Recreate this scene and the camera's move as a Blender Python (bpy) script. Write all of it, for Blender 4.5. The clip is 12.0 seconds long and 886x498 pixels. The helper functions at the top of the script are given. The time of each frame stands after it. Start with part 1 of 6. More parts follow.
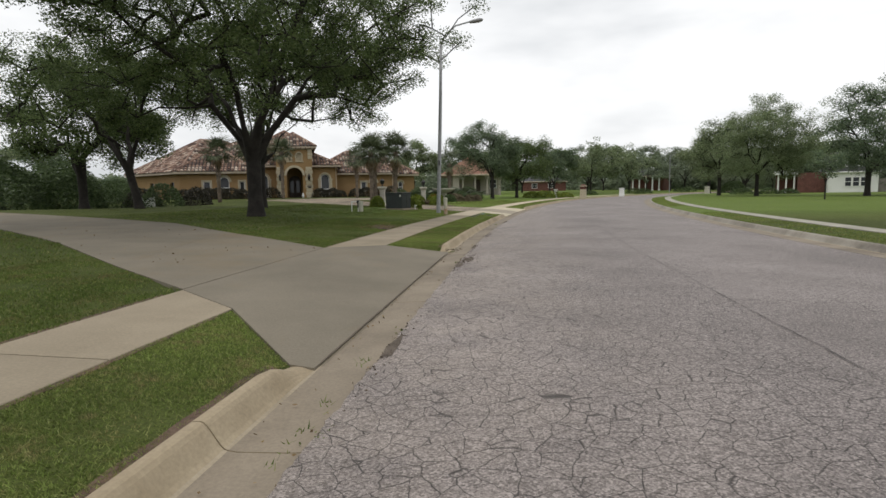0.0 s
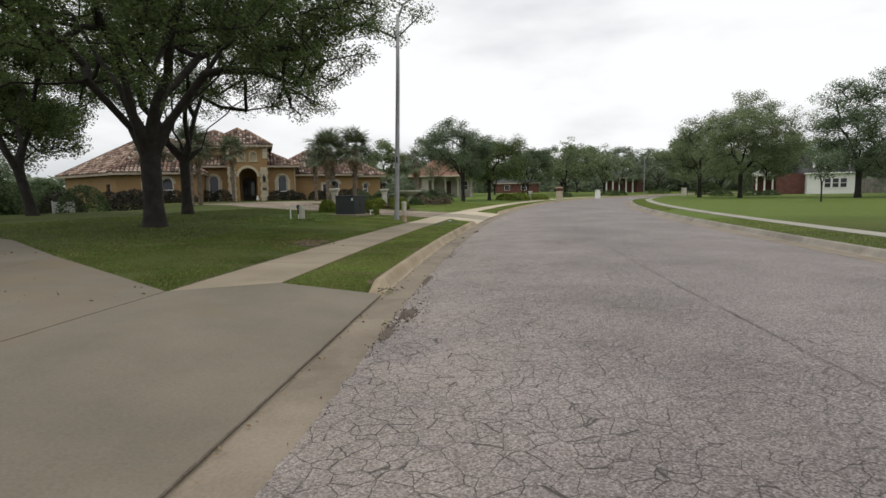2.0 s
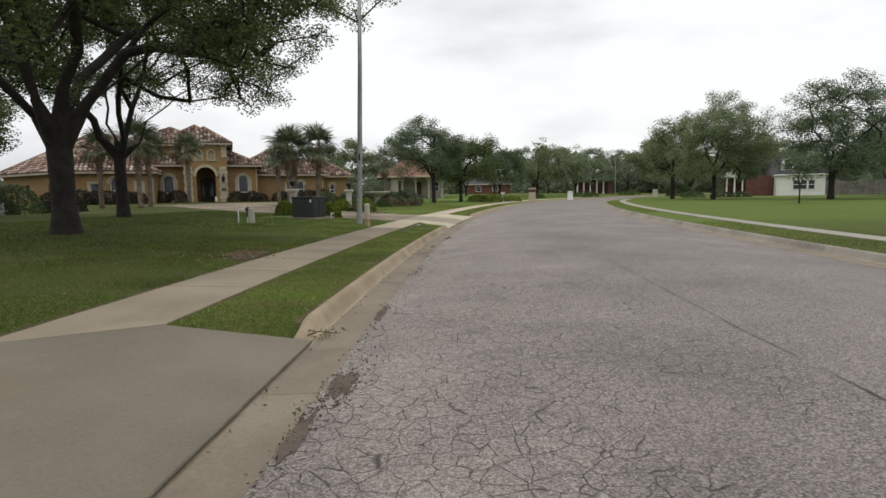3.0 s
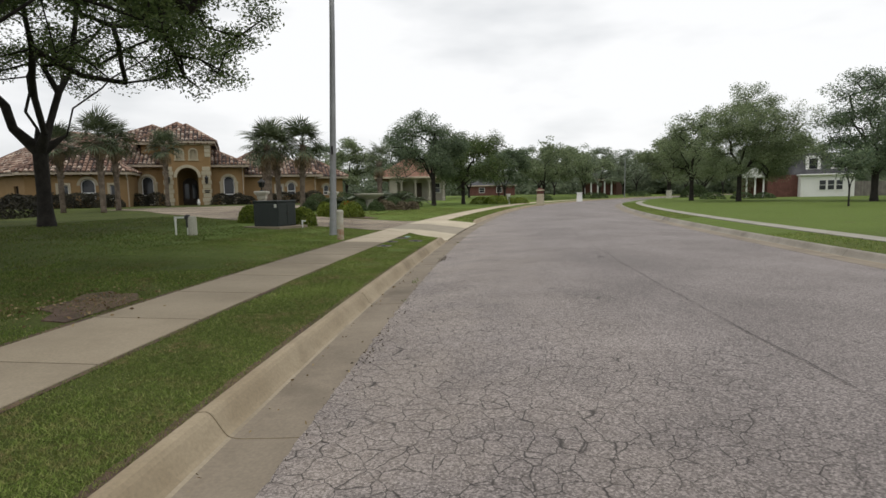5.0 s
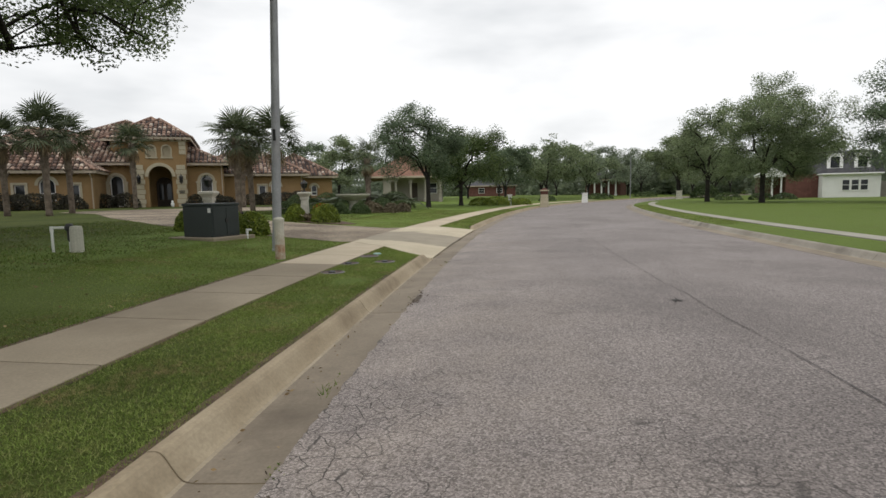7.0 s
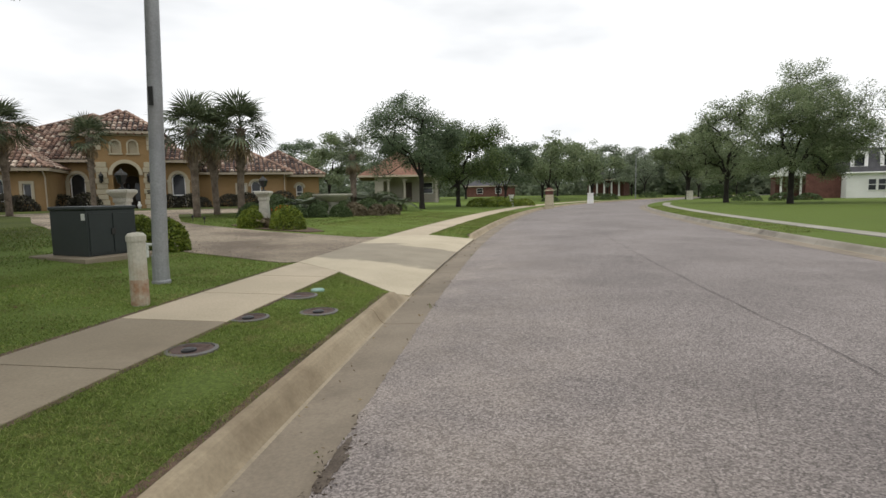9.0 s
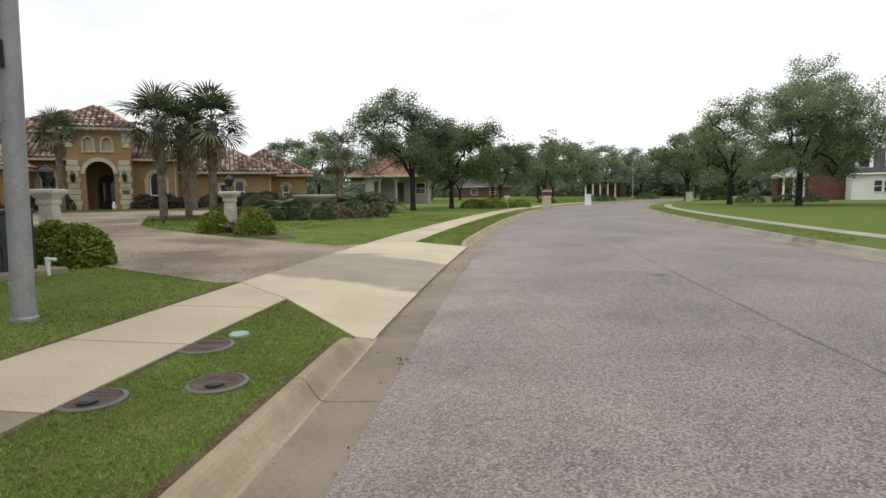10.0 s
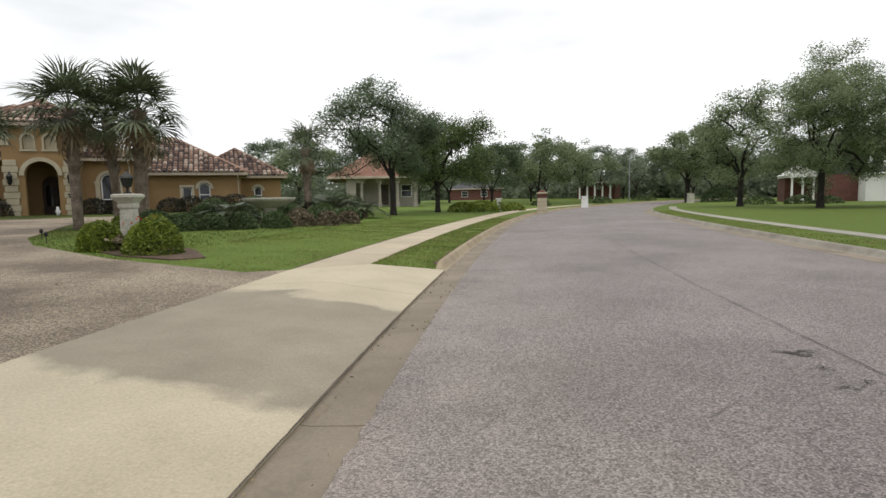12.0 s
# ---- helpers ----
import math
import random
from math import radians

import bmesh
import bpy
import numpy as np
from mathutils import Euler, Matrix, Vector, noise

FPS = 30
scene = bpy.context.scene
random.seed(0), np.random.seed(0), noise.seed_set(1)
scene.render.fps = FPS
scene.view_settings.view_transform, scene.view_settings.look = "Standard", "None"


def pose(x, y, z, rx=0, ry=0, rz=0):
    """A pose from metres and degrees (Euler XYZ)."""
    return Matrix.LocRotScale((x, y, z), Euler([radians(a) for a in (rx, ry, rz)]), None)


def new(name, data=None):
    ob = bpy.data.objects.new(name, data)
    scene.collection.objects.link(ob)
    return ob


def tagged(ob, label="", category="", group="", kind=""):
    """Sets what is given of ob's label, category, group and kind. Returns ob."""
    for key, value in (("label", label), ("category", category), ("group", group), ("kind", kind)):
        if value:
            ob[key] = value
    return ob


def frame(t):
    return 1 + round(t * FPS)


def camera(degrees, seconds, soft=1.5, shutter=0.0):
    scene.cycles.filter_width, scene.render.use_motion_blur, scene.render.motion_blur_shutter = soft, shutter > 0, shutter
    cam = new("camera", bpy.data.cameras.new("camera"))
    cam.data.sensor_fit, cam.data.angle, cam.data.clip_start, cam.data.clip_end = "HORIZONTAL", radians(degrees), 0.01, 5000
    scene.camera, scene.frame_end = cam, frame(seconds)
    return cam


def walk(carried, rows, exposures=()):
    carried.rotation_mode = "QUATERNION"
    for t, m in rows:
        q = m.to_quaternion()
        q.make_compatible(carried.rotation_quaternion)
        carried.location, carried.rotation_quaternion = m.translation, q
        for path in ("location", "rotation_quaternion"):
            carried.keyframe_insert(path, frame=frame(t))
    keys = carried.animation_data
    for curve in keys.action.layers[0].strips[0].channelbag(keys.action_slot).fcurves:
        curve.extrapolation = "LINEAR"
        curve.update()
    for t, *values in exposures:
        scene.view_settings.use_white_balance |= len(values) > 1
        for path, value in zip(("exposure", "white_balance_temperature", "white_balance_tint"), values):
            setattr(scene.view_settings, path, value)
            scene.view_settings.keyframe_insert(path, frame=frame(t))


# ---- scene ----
cam = camera(78.8, 12.0)
METRES, EYE, TILT, LEAN, TURN = 27.0, 1.38, -6.35, 0.0, 3.3
ROWS = [
    (0.0, 0.0, 0.0, 0.0, 0.0, 0.18, 0.94),
    (0.5, 0.0054, 0.0431, 0.0042, -0.08, 0.21, 0.94),
    (1.0, 0.0108, 0.0851, 0.0094, -0.28, 0.26, 0.99),
    (1.5, 0.016, 0.1286, 0.0137, -0.72, 0.29, 1.04),
    (2.0, 0.0222, 0.1703, 0.0191, -2.87, 0.34, 1.36),
    (2.5, 0.0266, 0.2113, 0.0233, -5.07, 0.31, 1.43),
    (3.0, 0.0311, 0.252, 0.0279, -5.92, 0.38, 1.61),
    (5.0, 0.0571, 0.4165, 0.0479, -5.57, 0.53, 1.69),
    (5.5, 0.0645, 0.4564, 0.0524, -5.51, 0.57, 1.71),
    (6.0, 0.0725, 0.497, 0.057, -5.47, 0.56, 1.71),
    (6.5, 0.0797, 0.5376, 0.0615, -5.42, 0.57, 1.65),
    (7.0, 0.0869, 0.5777, 0.0659, -5.59, 0.59, 1.7),
    (9.0, 0.1114, 0.7457, 0.0835, -5.82, 0.64, 1.73),
    (9.5, 0.1185, 0.7862, 0.0883, -5.98, 0.69, 1.69),
    (10.0, 0.1255, 0.8258, 0.0929, -6.43, 0.7, 1.67),
    (10.5, 0.1321, 0.8646, 0.097, -6.48, 0.82, 1.72),
    (11.0, 0.1412, 0.9022, 0.1011, -6.61, 0.9, 1.94),
    (11.5, 0.1518, 0.9406, 0.1055, -6.86, 0.92, 1.96),
    (12.0, 0.1618, 0.9798, 0.11, -7.27, 0.94, 1.99),
]
walk(cam, [(t, pose(0, 0, EYE, TILT, LEAN, TURN) @ pose(METRES * x, METRES * y, METRES * z, 90 + pitch, roll, yaw)) for t, x, y, z, yaw, pitch, roll in ROWS], ((0, -0.02), (3, -0.05), (7, -0.02), (9.5, 0.16), (10.5, 0.28), (12, 0.15)))

# ---- light ----
wd = bpy.data.worlds.new("overcast_sky")
scene.world = wd
wd.use_nodes = True
wn, wl = wd.node_tree.nodes, wd.node_tree.links
wn.clear()
SUN_EL, SUN_AZ = 72, 200
w_out = wn.new("ShaderNodeOutputWorld")
w_bg = wn.new("ShaderNodeBackground")
w_sky = wn.new("ShaderNodeTexSky")
w_sky.sky_type, w_sky.sun_disc = 'NISHITA', False
w_sky.sun_elevation, w_sky.sun_rotation = radians(SUN_EL), radians(SUN_AZ)
w_sky.air_density, w_sky.dust_density = 1.0, 4.0
w_co = wn.new("ShaderNodeTexCoord")
w_map = wn.new("ShaderNodeMapping")
w_map.inputs["Scale"].default_value = (1.0, 1.0, 3.2)
w_noise = wn.new("ShaderNodeTexNoise")
w_noise.inputs["Scale"].default_value, w_noise.inputs["Detail"].default_value = 1.6, 5.0
w_ramp = wn.new("ShaderNodeValToRGB")
w_ramp.color_ramp.elements[0].position, w_ramp.color_ramp.elements[0].color = 0.36, (0.53, 0.555, 0.58, 1)
w_ramp.color_ramp.elements[1].position, w_ramp.color_ramp.elements[1].color = 0.60, (0.95, 0.955, 0.96, 1)
w_gain = wn.new("ShaderNodeVectorMath")
w_gain.operation = 'SCALE'
w_gain.inputs["Scale"].default_value = 11.4
w_mix = wn.new("ShaderNodeMix")
w_mix.data_type = 'RGBA'
w_mix.inputs["Factor"].default_value = 0.93
wl.new(w_co.outputs["Generated"], w_map.inputs["Vector"])
wl.new(w_map.outputs["Vector"], w_noise.inputs["Vector"])
wl.new(w_noise.outputs["Fac"], w_ramp.inputs["Fac"])
wl.new(w_ramp.outputs["Color"], w_gain.inputs[0])
wl.new(w_sky.outputs["Color"], w_mix.inputs["A"])
wl.new(w_gain.outputs["Vector"], w_mix.inputs["B"])
wl.new(w_mix.outputs["Result"], w_bg.inputs["Color"])
w_bg.inputs["Strength"].default_value = 0.1
wl.new(w_bg.outputs["Background"], w_out.inputs["Surface"])

sun = new("sun", bpy.data.lights.new("sun", 'SUN'))
sun.data.energy, sun.data.angle, sun.data.color = 1.1, radians(45), (1.0, 0.96, 0.9)
sun.matrix_world = pose(0, 0, 50, 90 - SUN_EL, 0, 180 - SUN_AZ)


# ---- materials ----
def nodes_of(name):
    m = bpy.data.materials.new(name)
    m.use_nodes = True
    return m, m.node_tree.nodes, m.node_tree.links, m.node_tree.nodes["Principled BSDF"]


def tex_noise(n, l, vec, scale, detail=4.0, rough=0.6):
    t = n.new("ShaderNodeTexNoise")
    t.inputs["Scale"].default_value, t.inputs["Detail"].default_value, t.inputs["Roughness"].default_value = scale, detail, rough
    l.new(vec, t.inputs["Vector"])
    return t.outputs["Fac"]


def ramp(n, l, fac, p0, p1, c0=(0, 0, 0), c1=(1, 1, 1)):
    r = n.new("ShaderNodeValToRGB")
    r.color_ramp.elements[0].position, r.color_ramp.elements[0].color = p0, (*c0, 1)
    r.color_ramp.elements[1].position, r.color_ramp.elements[1].color = p1, (*c1, 1)
    l.new(fac, r.inputs["Fac"])
    return r.outputs["Color"]


def blend(n, l, fac, a, b, how='MIX'):
    m = n.new("ShaderNodeMix")
    m.data_type, m.blend_type = 'RGBA', how
    for socket, v in ((m.inputs["Factor"], fac), (m.inputs["A"], a), (m.inputs["B"], b)):
        if isinstance(v, (int, float)):
            socket.default_value = v
        elif isinstance(v, tuple):
            socket.default_value = (*v, 1)
        else:
            l.new(v, socket)
    return m.outputs["Result"]


def bump(n, l, height, strength, distance, bsdf, under=None):
    b = n.new("ShaderNodeBump")
    b.inputs["Strength"].default_value, b.inputs["Distance"].default_value = strength, distance
    l.new(height, b.inputs["Height"])
    if under is not None:
        l.new(under, b.inputs["Normal"])
    if bsdf is not None:
        l.new(b.outputs["Normal"], bsdf.inputs["Normal"])
    return b.outputs["Normal"]


def surface(name, dark, light, big=0.8, fine=30.0, rough=0.85, relief=0.3, depth=0.004, stain=None, metal=0.0, vary=0.0):
    """A two-scale mottled surface: patches of size 1/big, grain of size 1/fine, in world metres."""
    m, n, l, b = nodes_of(name)
    co = n.new("ShaderNodeNewGeometry").outputs["Position"]
    big_f = tex_noise(n, l, co, big, 4)
    fine_f = tex_noise(n, l, co, fine, 3)
    col = blend(n, l, ramp(n, l, big_f, 0.35, 0.66), dark, light)
    col = blend(n, l, 0.22 if relief < 0.4 else 0.5, col, ramp(n, l, fine_f, 0.3, 0.7, (0.25, 0.25, 0.25), (0.8, 0.8, 0.8)), 'OVERLAY')
    if stain:
        col = blend(n, l, ramp(n, l, tex_noise(n, l, co, big * 0.45, 6, 0.7), 0.52, 0.72), col, stain)
    if vary:
        info = n.new("ShaderNodeObjectInfo")
        v = n.new("ShaderNodeMapRange")
        l.new(info.outputs["Random"], v.inputs["Value"])
        v.inputs["To Min"].default_value, v.inputs["To Max"].default_value = 1 - vary, 1 + vary
        h = n.new("ShaderNodeHueSaturation")
        l.new(v.outputs["Result"], h.inputs["Value"])
        l.new(col, h.inputs["Color"])
        col = h.outputs["Color"]
    l.new(col, b.inputs["Base Color"])
    b.inputs["Roughness"].default_value, b.inputs["Metallic"].default_value = rough, metal
    bump(n, l, fine_f, relief, depth, b)
    return m


def island_surface(name, colours, rough=0.8, translucent=0.0, spread=1.0, sheen=0.3):
    """Colour picked piece by piece out of a few; leaves let some light through."""
    m, n, l, b = nodes_of(name)
    geo = n.new("ShaderNodeNewGeometry")
    r = n.new("ShaderNodeValToRGB")
    while len(r.color_ramp.elements) < len(colours):
        r.color_ramp.elements.new(0.5)
    for i, c in enumerate(colours):
        r.color_ramp.elements[i].position = i / max(1, len(colours) - 1) * spread
        r.color_ramp.elements[i].color = (*c, 1)
    l.new(geo.outputs["Random Per Island"], r.inputs["Fac"])
    patch = tex_noise(n, l, geo.outputs["Position"], 0.5, 2)
    col = blend(n, l, 0.6, r.outputs["Color"], ramp(n, l, patch, 0.3, 0.7, (0.3, 0.3, 0.3), (0.72, 0.72, 0.66)), 'OVERLAY')
    l.new(col, b.inputs["Base Color"])
    b.inputs["Roughness"].default_value = rough
    b.inputs["Specular IOR Level"].default_value = sheen
    if translucent:
        t = n.new("ShaderNodeBsdfTranslucent")
        l.new(col, t.inputs["Color"])
        mix = n.new("ShaderNodeMixShader")
        mix.inputs["Fac"].default_value = translucent
        l.new(b.outputs["BSDF"], mix.inputs[1])
        l.new(t.outputs["BSDF"], mix.inputs[2])
        l.new(mix.outputs["Shader"], n["Material Output"].inputs["Surface"])
    return m


def blade_material(name, colours, dry):
    """Grass blades, green piece by piece, straw-coloured in thin dry patches."""
    m = island_surface(name, colours, 0.7, 0.32, 1.0, 0.2)
    n, l, b = m.node_tree.nodes, m.node_tree.links, m.node_tree.nodes["Principled BSDF"]
    co = n.new("ShaderNodeNewGeometry").outputs["Position"]
    green = b.inputs["Base Color"].links[0].from_socket
    spots = blend(n, l, 1.0, ramp(n, l, tex_noise(n, l, co, 1.9, 5, 0.75), 0.49, 0.68), ramp(n, l, tex_noise(n, l, co, 14.0, 4, 0.7), 0.40, 0.58), 'MULTIPLY')
    col = blend(n, l, spots, green, dry)
    col = blend(n, l, 0.55, col, ramp(n, l, tex_noise(n, l, co, 22.0, 5, 0.75), 0.34, 0.66, (0.12, 0.12, 0.12), (0.88, 0.88, 0.84)), 'OVERLAY')
    for node in n:
        if node.bl_idname in ("ShaderNodeBsdfPrincipled", "ShaderNodeBsdfTranslucent"):
            l.new(col, node.inputs[0])
    return m


def asphalt_material():
    m, n, l, b = nodes_of("worn_asphalt")
    co = n.new("ShaderNodeNewGeometry").outputs["Position"]
    grit = n.new("ShaderNodeTexVoronoi")
    grit.inputs["Scale"].default_value = 88
    l.new(co, grit.inputs["Vector"])
    col = blend(n, l, ramp(n, l, tex_noise(n, l, co, 0.35, 5, 0.65), 0.35, 0.65), (0.172, 0.151, 0.142), (0.250, 0.221, 0.209))
    sep = n.new("ShaderNodeSeparateColor")
    l.new(grit.outputs["Color"], sep.inputs["Color"])
    col = blend(n, l, 1.0, col, ramp(n, l, sep.outputs["Red"], 0.0, 1.0, (0.30, 0.29, 0.29), (1.0, 1.0, 1.0)), 'MULTIPLY')
    chips = tex_noise(n, l, co, 70, 5, 0.8)
    col = blend(n, l, 1.0, col, ramp(n, l, chips, 0.34, 0.66, (0.30, 0.30, 0.30), (1.0, 1.0, 1.0)), 'MULTIPLY')
    col = blend(n, l, 1.0, col, (2.32, 2.30, 2.29), 'MULTIPLY')
    # a paler, sandier band along the gutter
    spot = n.new("ShaderNodeSeparateXYZ")
    l.new(co, spot.inputs["Vector"])
    edge = n.new("ShaderNodeMath")
    edge.operation = 'MULTIPLY_ADD'
    edge.inputs[1].default_value = -0.115
    l.new(spot.outputs["Y"], edge.inputs[0])
    l.new(spot.outputs["X"], edge.inputs[2])
    sandy = n.new("ShaderNodeMapRange")
    sandy.inputs["From Min"].default_value, sandy.inputs["From Max"].default_value = 1.6, -0.8
    sandy.inputs["To Max"].default_value = 0.75
    l.new(edge.outputs["Value"], sandy.inputs["Value"])
    band = blend(n, l, 1.0, sandy.outputs["Result"], ramp(n, l, tex_noise(n, l, co, 0.9, 5, 0.65), 0.32, 0.60), 'MULTIPLY')
    col = blend(n, l, band, col, blend(n, l, 1.0, col, (0.108, 0.090, 0.068), 'ADD'))
    # alligator cracks, warped, strong where the old surface is worst
    warp = n.new("ShaderNodeTexNoise")
    warp.inputs["Scale"].default_value, warp.inputs["Detail"].default_value = 10.0, 4.0
    l.new(co, warp.inputs["Vector"])
    wv = n.new("ShaderNodeVectorMath")
    wv.operation = 'MULTIPLY_ADD'
    wv.inputs[1].default_value = (0.06, 0.06, 0.0)
    l.new(warp.outputs["Color"], wv.inputs[0])
    l.new(co, wv.inputs[2])
    flat = n.new("ShaderNodeVectorMath")
    flat.operation = 'MULTIPLY'
    flat.inputs[1].default_value = (1, 1, 0)
    l.new(wv.outputs["Vector"], flat.inputs[0])
    edges = []
    for scale, width in ((6.4, 0.023), (1.0, 0.005)):
        v = n.new("ShaderNodeTexVoronoi")
        v.feature = 'DISTANCE_TO_EDGE'
        v.inputs["Scale"].default_value = scale
        l.new(flat.outputs["Vector"], v.inputs["Vector"])
        edges.append(ramp(n, l, v.outputs["Distance"], width * 0.2, width, (1, 1, 1), (0, 0, 0)))
    where = n.new("ShaderNodeSeparateXYZ")
    l.new(co, where.inputs["Vector"])
    along = n.new("ShaderNodeMapRange")
    along.inputs["From Min"].default_value, along.inputs["From Max"].default_value = 16.0, 22.0
    along.inputs["To Min"].default_value, along.inputs["To Max"].default_value = 0.14, -0.14
    l.new(where.outputs["Y"], along.inputs["Value"])
    across = n.new("ShaderNodeMapRange")
    across.inputs["From Min"].default_value, across.inputs["From Max"].default_value = 1.0, 3.8
    across.inputs["To Min"].default_value, across.inputs["To Max"].default_value = 0.06, -0.24
    l.new(where.outputs["X"], across.inputs["Value"])
    bias = n.new("ShaderNodeMath")
    l.new(along.outputs["Result"], bias.inputs[0])
    l.new(across.outputs["Result"], bias.inputs[1])
    worst = n.new("ShaderNodeMath")
    l.new(bias.outputs["Value"], worst.inputs[0])
    l.new(tex_noise(n, l, co, 0.8, 4), worst.inputs[1])
    patch = ramp(n, l, worst.outputs["Value"], 0.40, 0.58)
    small = blend(n, l, 1.0, blend(n, l, 1.0, edges[0], patch, 'MULTIPLY'), ramp(n, l, tex_noise(n, l, co, 4.5, 4), 0.25, 0.45), 'MULTIPLY')
    large = blend(n, l, 1.0, edges[1], ramp(n, l, tex_noise(n, l, co, 0.9, 2), 0.52, 0.66, (0, 0, 0), (0.6, 0.6, 0.6)), 'MULTIPLY')
    crack = blend(n, l, 1.0, small, large, 'LIGHTEN')
    # dark worn patches between the stones
    pit = ramp(n, l, tex_noise(n, l, co, 30, 4, 0.7), 0.55, 0.75, (0, 0, 0), (0.25, 0.25, 0.25))
    col = blend(n, l, blend(n, l, 1.0, pit, patch, 'MULTIPLY'), col, (0.06, 0.055, 0.05))
    col = blend(n, l, blend(n, l, 1.0, crack, (0.86, 0.86, 0.86), 'MULTIPLY'), col, (0.036, 0.031, 0.027))
    l.new(col, b.inputs["Base Color"])
    b.inputs["Roughness"].default_value = 0.78
    inv = n.new("ShaderNodeInvert")
    l.new(crack, inv.inputs["Color"])
    first = bump(n, l, chips, 0.8, 0.008, None)
    bump(n, l, inv.outputs["Color"], 0.6, 0.012, b, first)
    return m


def grass_material():
    m, n, l, b = nodes_of("mown_grass")
    co = n.new("ShaderNodeNewGeometry").outputs["Position"]
    col = blend(n, l, ramp(n, l, tex_noise(n, l, co, 0.22, 5), 0.35, 0.65), (0.060, 0.076, 0.021), (0.096, 0.116, 0.031))
    lawn_at = n.new("ShaderNodeSeparateXYZ")
    l.new(co, lawn_at.inputs["Vector"])
    # Brighter green past y 20: open light painted onto the unshaded lawn
    brightened = n.new("ShaderNodeMapRange")
    brightened.inputs["From Min"].default_value, brightened.inputs["From Max"].default_value = 20.0, 27.0
    l.new(lawn_at.outputs["Y"], brightened.inputs["Value"])
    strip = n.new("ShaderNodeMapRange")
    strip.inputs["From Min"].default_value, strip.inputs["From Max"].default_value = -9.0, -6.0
    l.new(lawn_at.outputs["X"], strip.inputs["Value"])
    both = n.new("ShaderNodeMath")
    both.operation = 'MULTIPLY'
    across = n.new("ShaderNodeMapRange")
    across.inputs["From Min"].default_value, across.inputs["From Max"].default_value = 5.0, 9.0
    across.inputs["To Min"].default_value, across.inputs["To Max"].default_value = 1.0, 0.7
    l.new(lawn_at.outputs["X"], across.inputs["Value"])
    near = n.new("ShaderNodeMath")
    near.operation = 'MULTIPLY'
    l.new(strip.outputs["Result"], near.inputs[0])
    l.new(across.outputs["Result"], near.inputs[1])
    l.new(brightened.outputs["Result"], both.inputs[0])
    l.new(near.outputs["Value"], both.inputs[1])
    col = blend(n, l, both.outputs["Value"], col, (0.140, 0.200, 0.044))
    col = blend(n, l, ramp(n, l, tex_noise(n, l, co, 1.3, 5, 0.7), 0.58, 0.80), col, (0.12, 0.10, 0.045))
    col = blend(n, l, 0.7, col, ramp(n, l, tex_noise(n, l, co, 45, 3), 0.3, 0.7, (0.2, 0.2, 0.2), (0.78, 0.78, 0.74)), 'OVERLAY')
    l.new(col, b.inputs["Base Color"])
    b.inputs["Roughness"].default_value = 0.95
    b.inputs["Specular IOR Level"].default_value = 0.15
    bump(n, l, tex_noise(n, l, co, 35, 3), 0.9, 0.04, b)
    return m


def apron_material():
    """Pale concrete with a broad grey water stain across the middle of the crossing."""
    m, n, l, b = nodes_of("stained_pale_concrete")
    co = n.new("ShaderNodeNewGeometry").outputs["Position"]
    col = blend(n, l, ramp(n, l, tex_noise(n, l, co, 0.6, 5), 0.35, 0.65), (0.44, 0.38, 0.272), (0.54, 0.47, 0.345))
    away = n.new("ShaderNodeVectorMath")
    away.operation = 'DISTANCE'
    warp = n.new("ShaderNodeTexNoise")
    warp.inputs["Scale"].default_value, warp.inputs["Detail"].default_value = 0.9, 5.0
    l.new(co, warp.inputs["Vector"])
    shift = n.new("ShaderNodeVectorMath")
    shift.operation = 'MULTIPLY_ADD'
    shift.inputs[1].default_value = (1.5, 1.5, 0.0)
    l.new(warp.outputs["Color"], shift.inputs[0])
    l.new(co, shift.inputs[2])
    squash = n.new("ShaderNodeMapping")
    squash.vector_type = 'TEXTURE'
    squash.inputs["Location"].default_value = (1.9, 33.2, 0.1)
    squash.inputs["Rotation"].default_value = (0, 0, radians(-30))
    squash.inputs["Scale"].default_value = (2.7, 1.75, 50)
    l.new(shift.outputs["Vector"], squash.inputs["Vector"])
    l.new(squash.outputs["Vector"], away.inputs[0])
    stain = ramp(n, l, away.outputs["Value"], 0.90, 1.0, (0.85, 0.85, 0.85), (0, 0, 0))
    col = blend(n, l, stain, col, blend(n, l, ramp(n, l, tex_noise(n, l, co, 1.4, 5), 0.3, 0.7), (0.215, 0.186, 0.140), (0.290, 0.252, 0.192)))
    fine_f = tex_noise(n, l, co, 50, 3)
    col = blend(n, l, 0.3, col, ramp(n, l, fine_f, 0.3, 0.7, (0.3, 0.3, 0.3), (0.75, 0.75, 0.75)), 'OVERLAY')
    l.new(col, b.inputs["Base Color"])
    b.inputs["Roughness"].default_value = 0.9
    bump(n, l, fine_f, 0.2, 0.003, b)
    return m


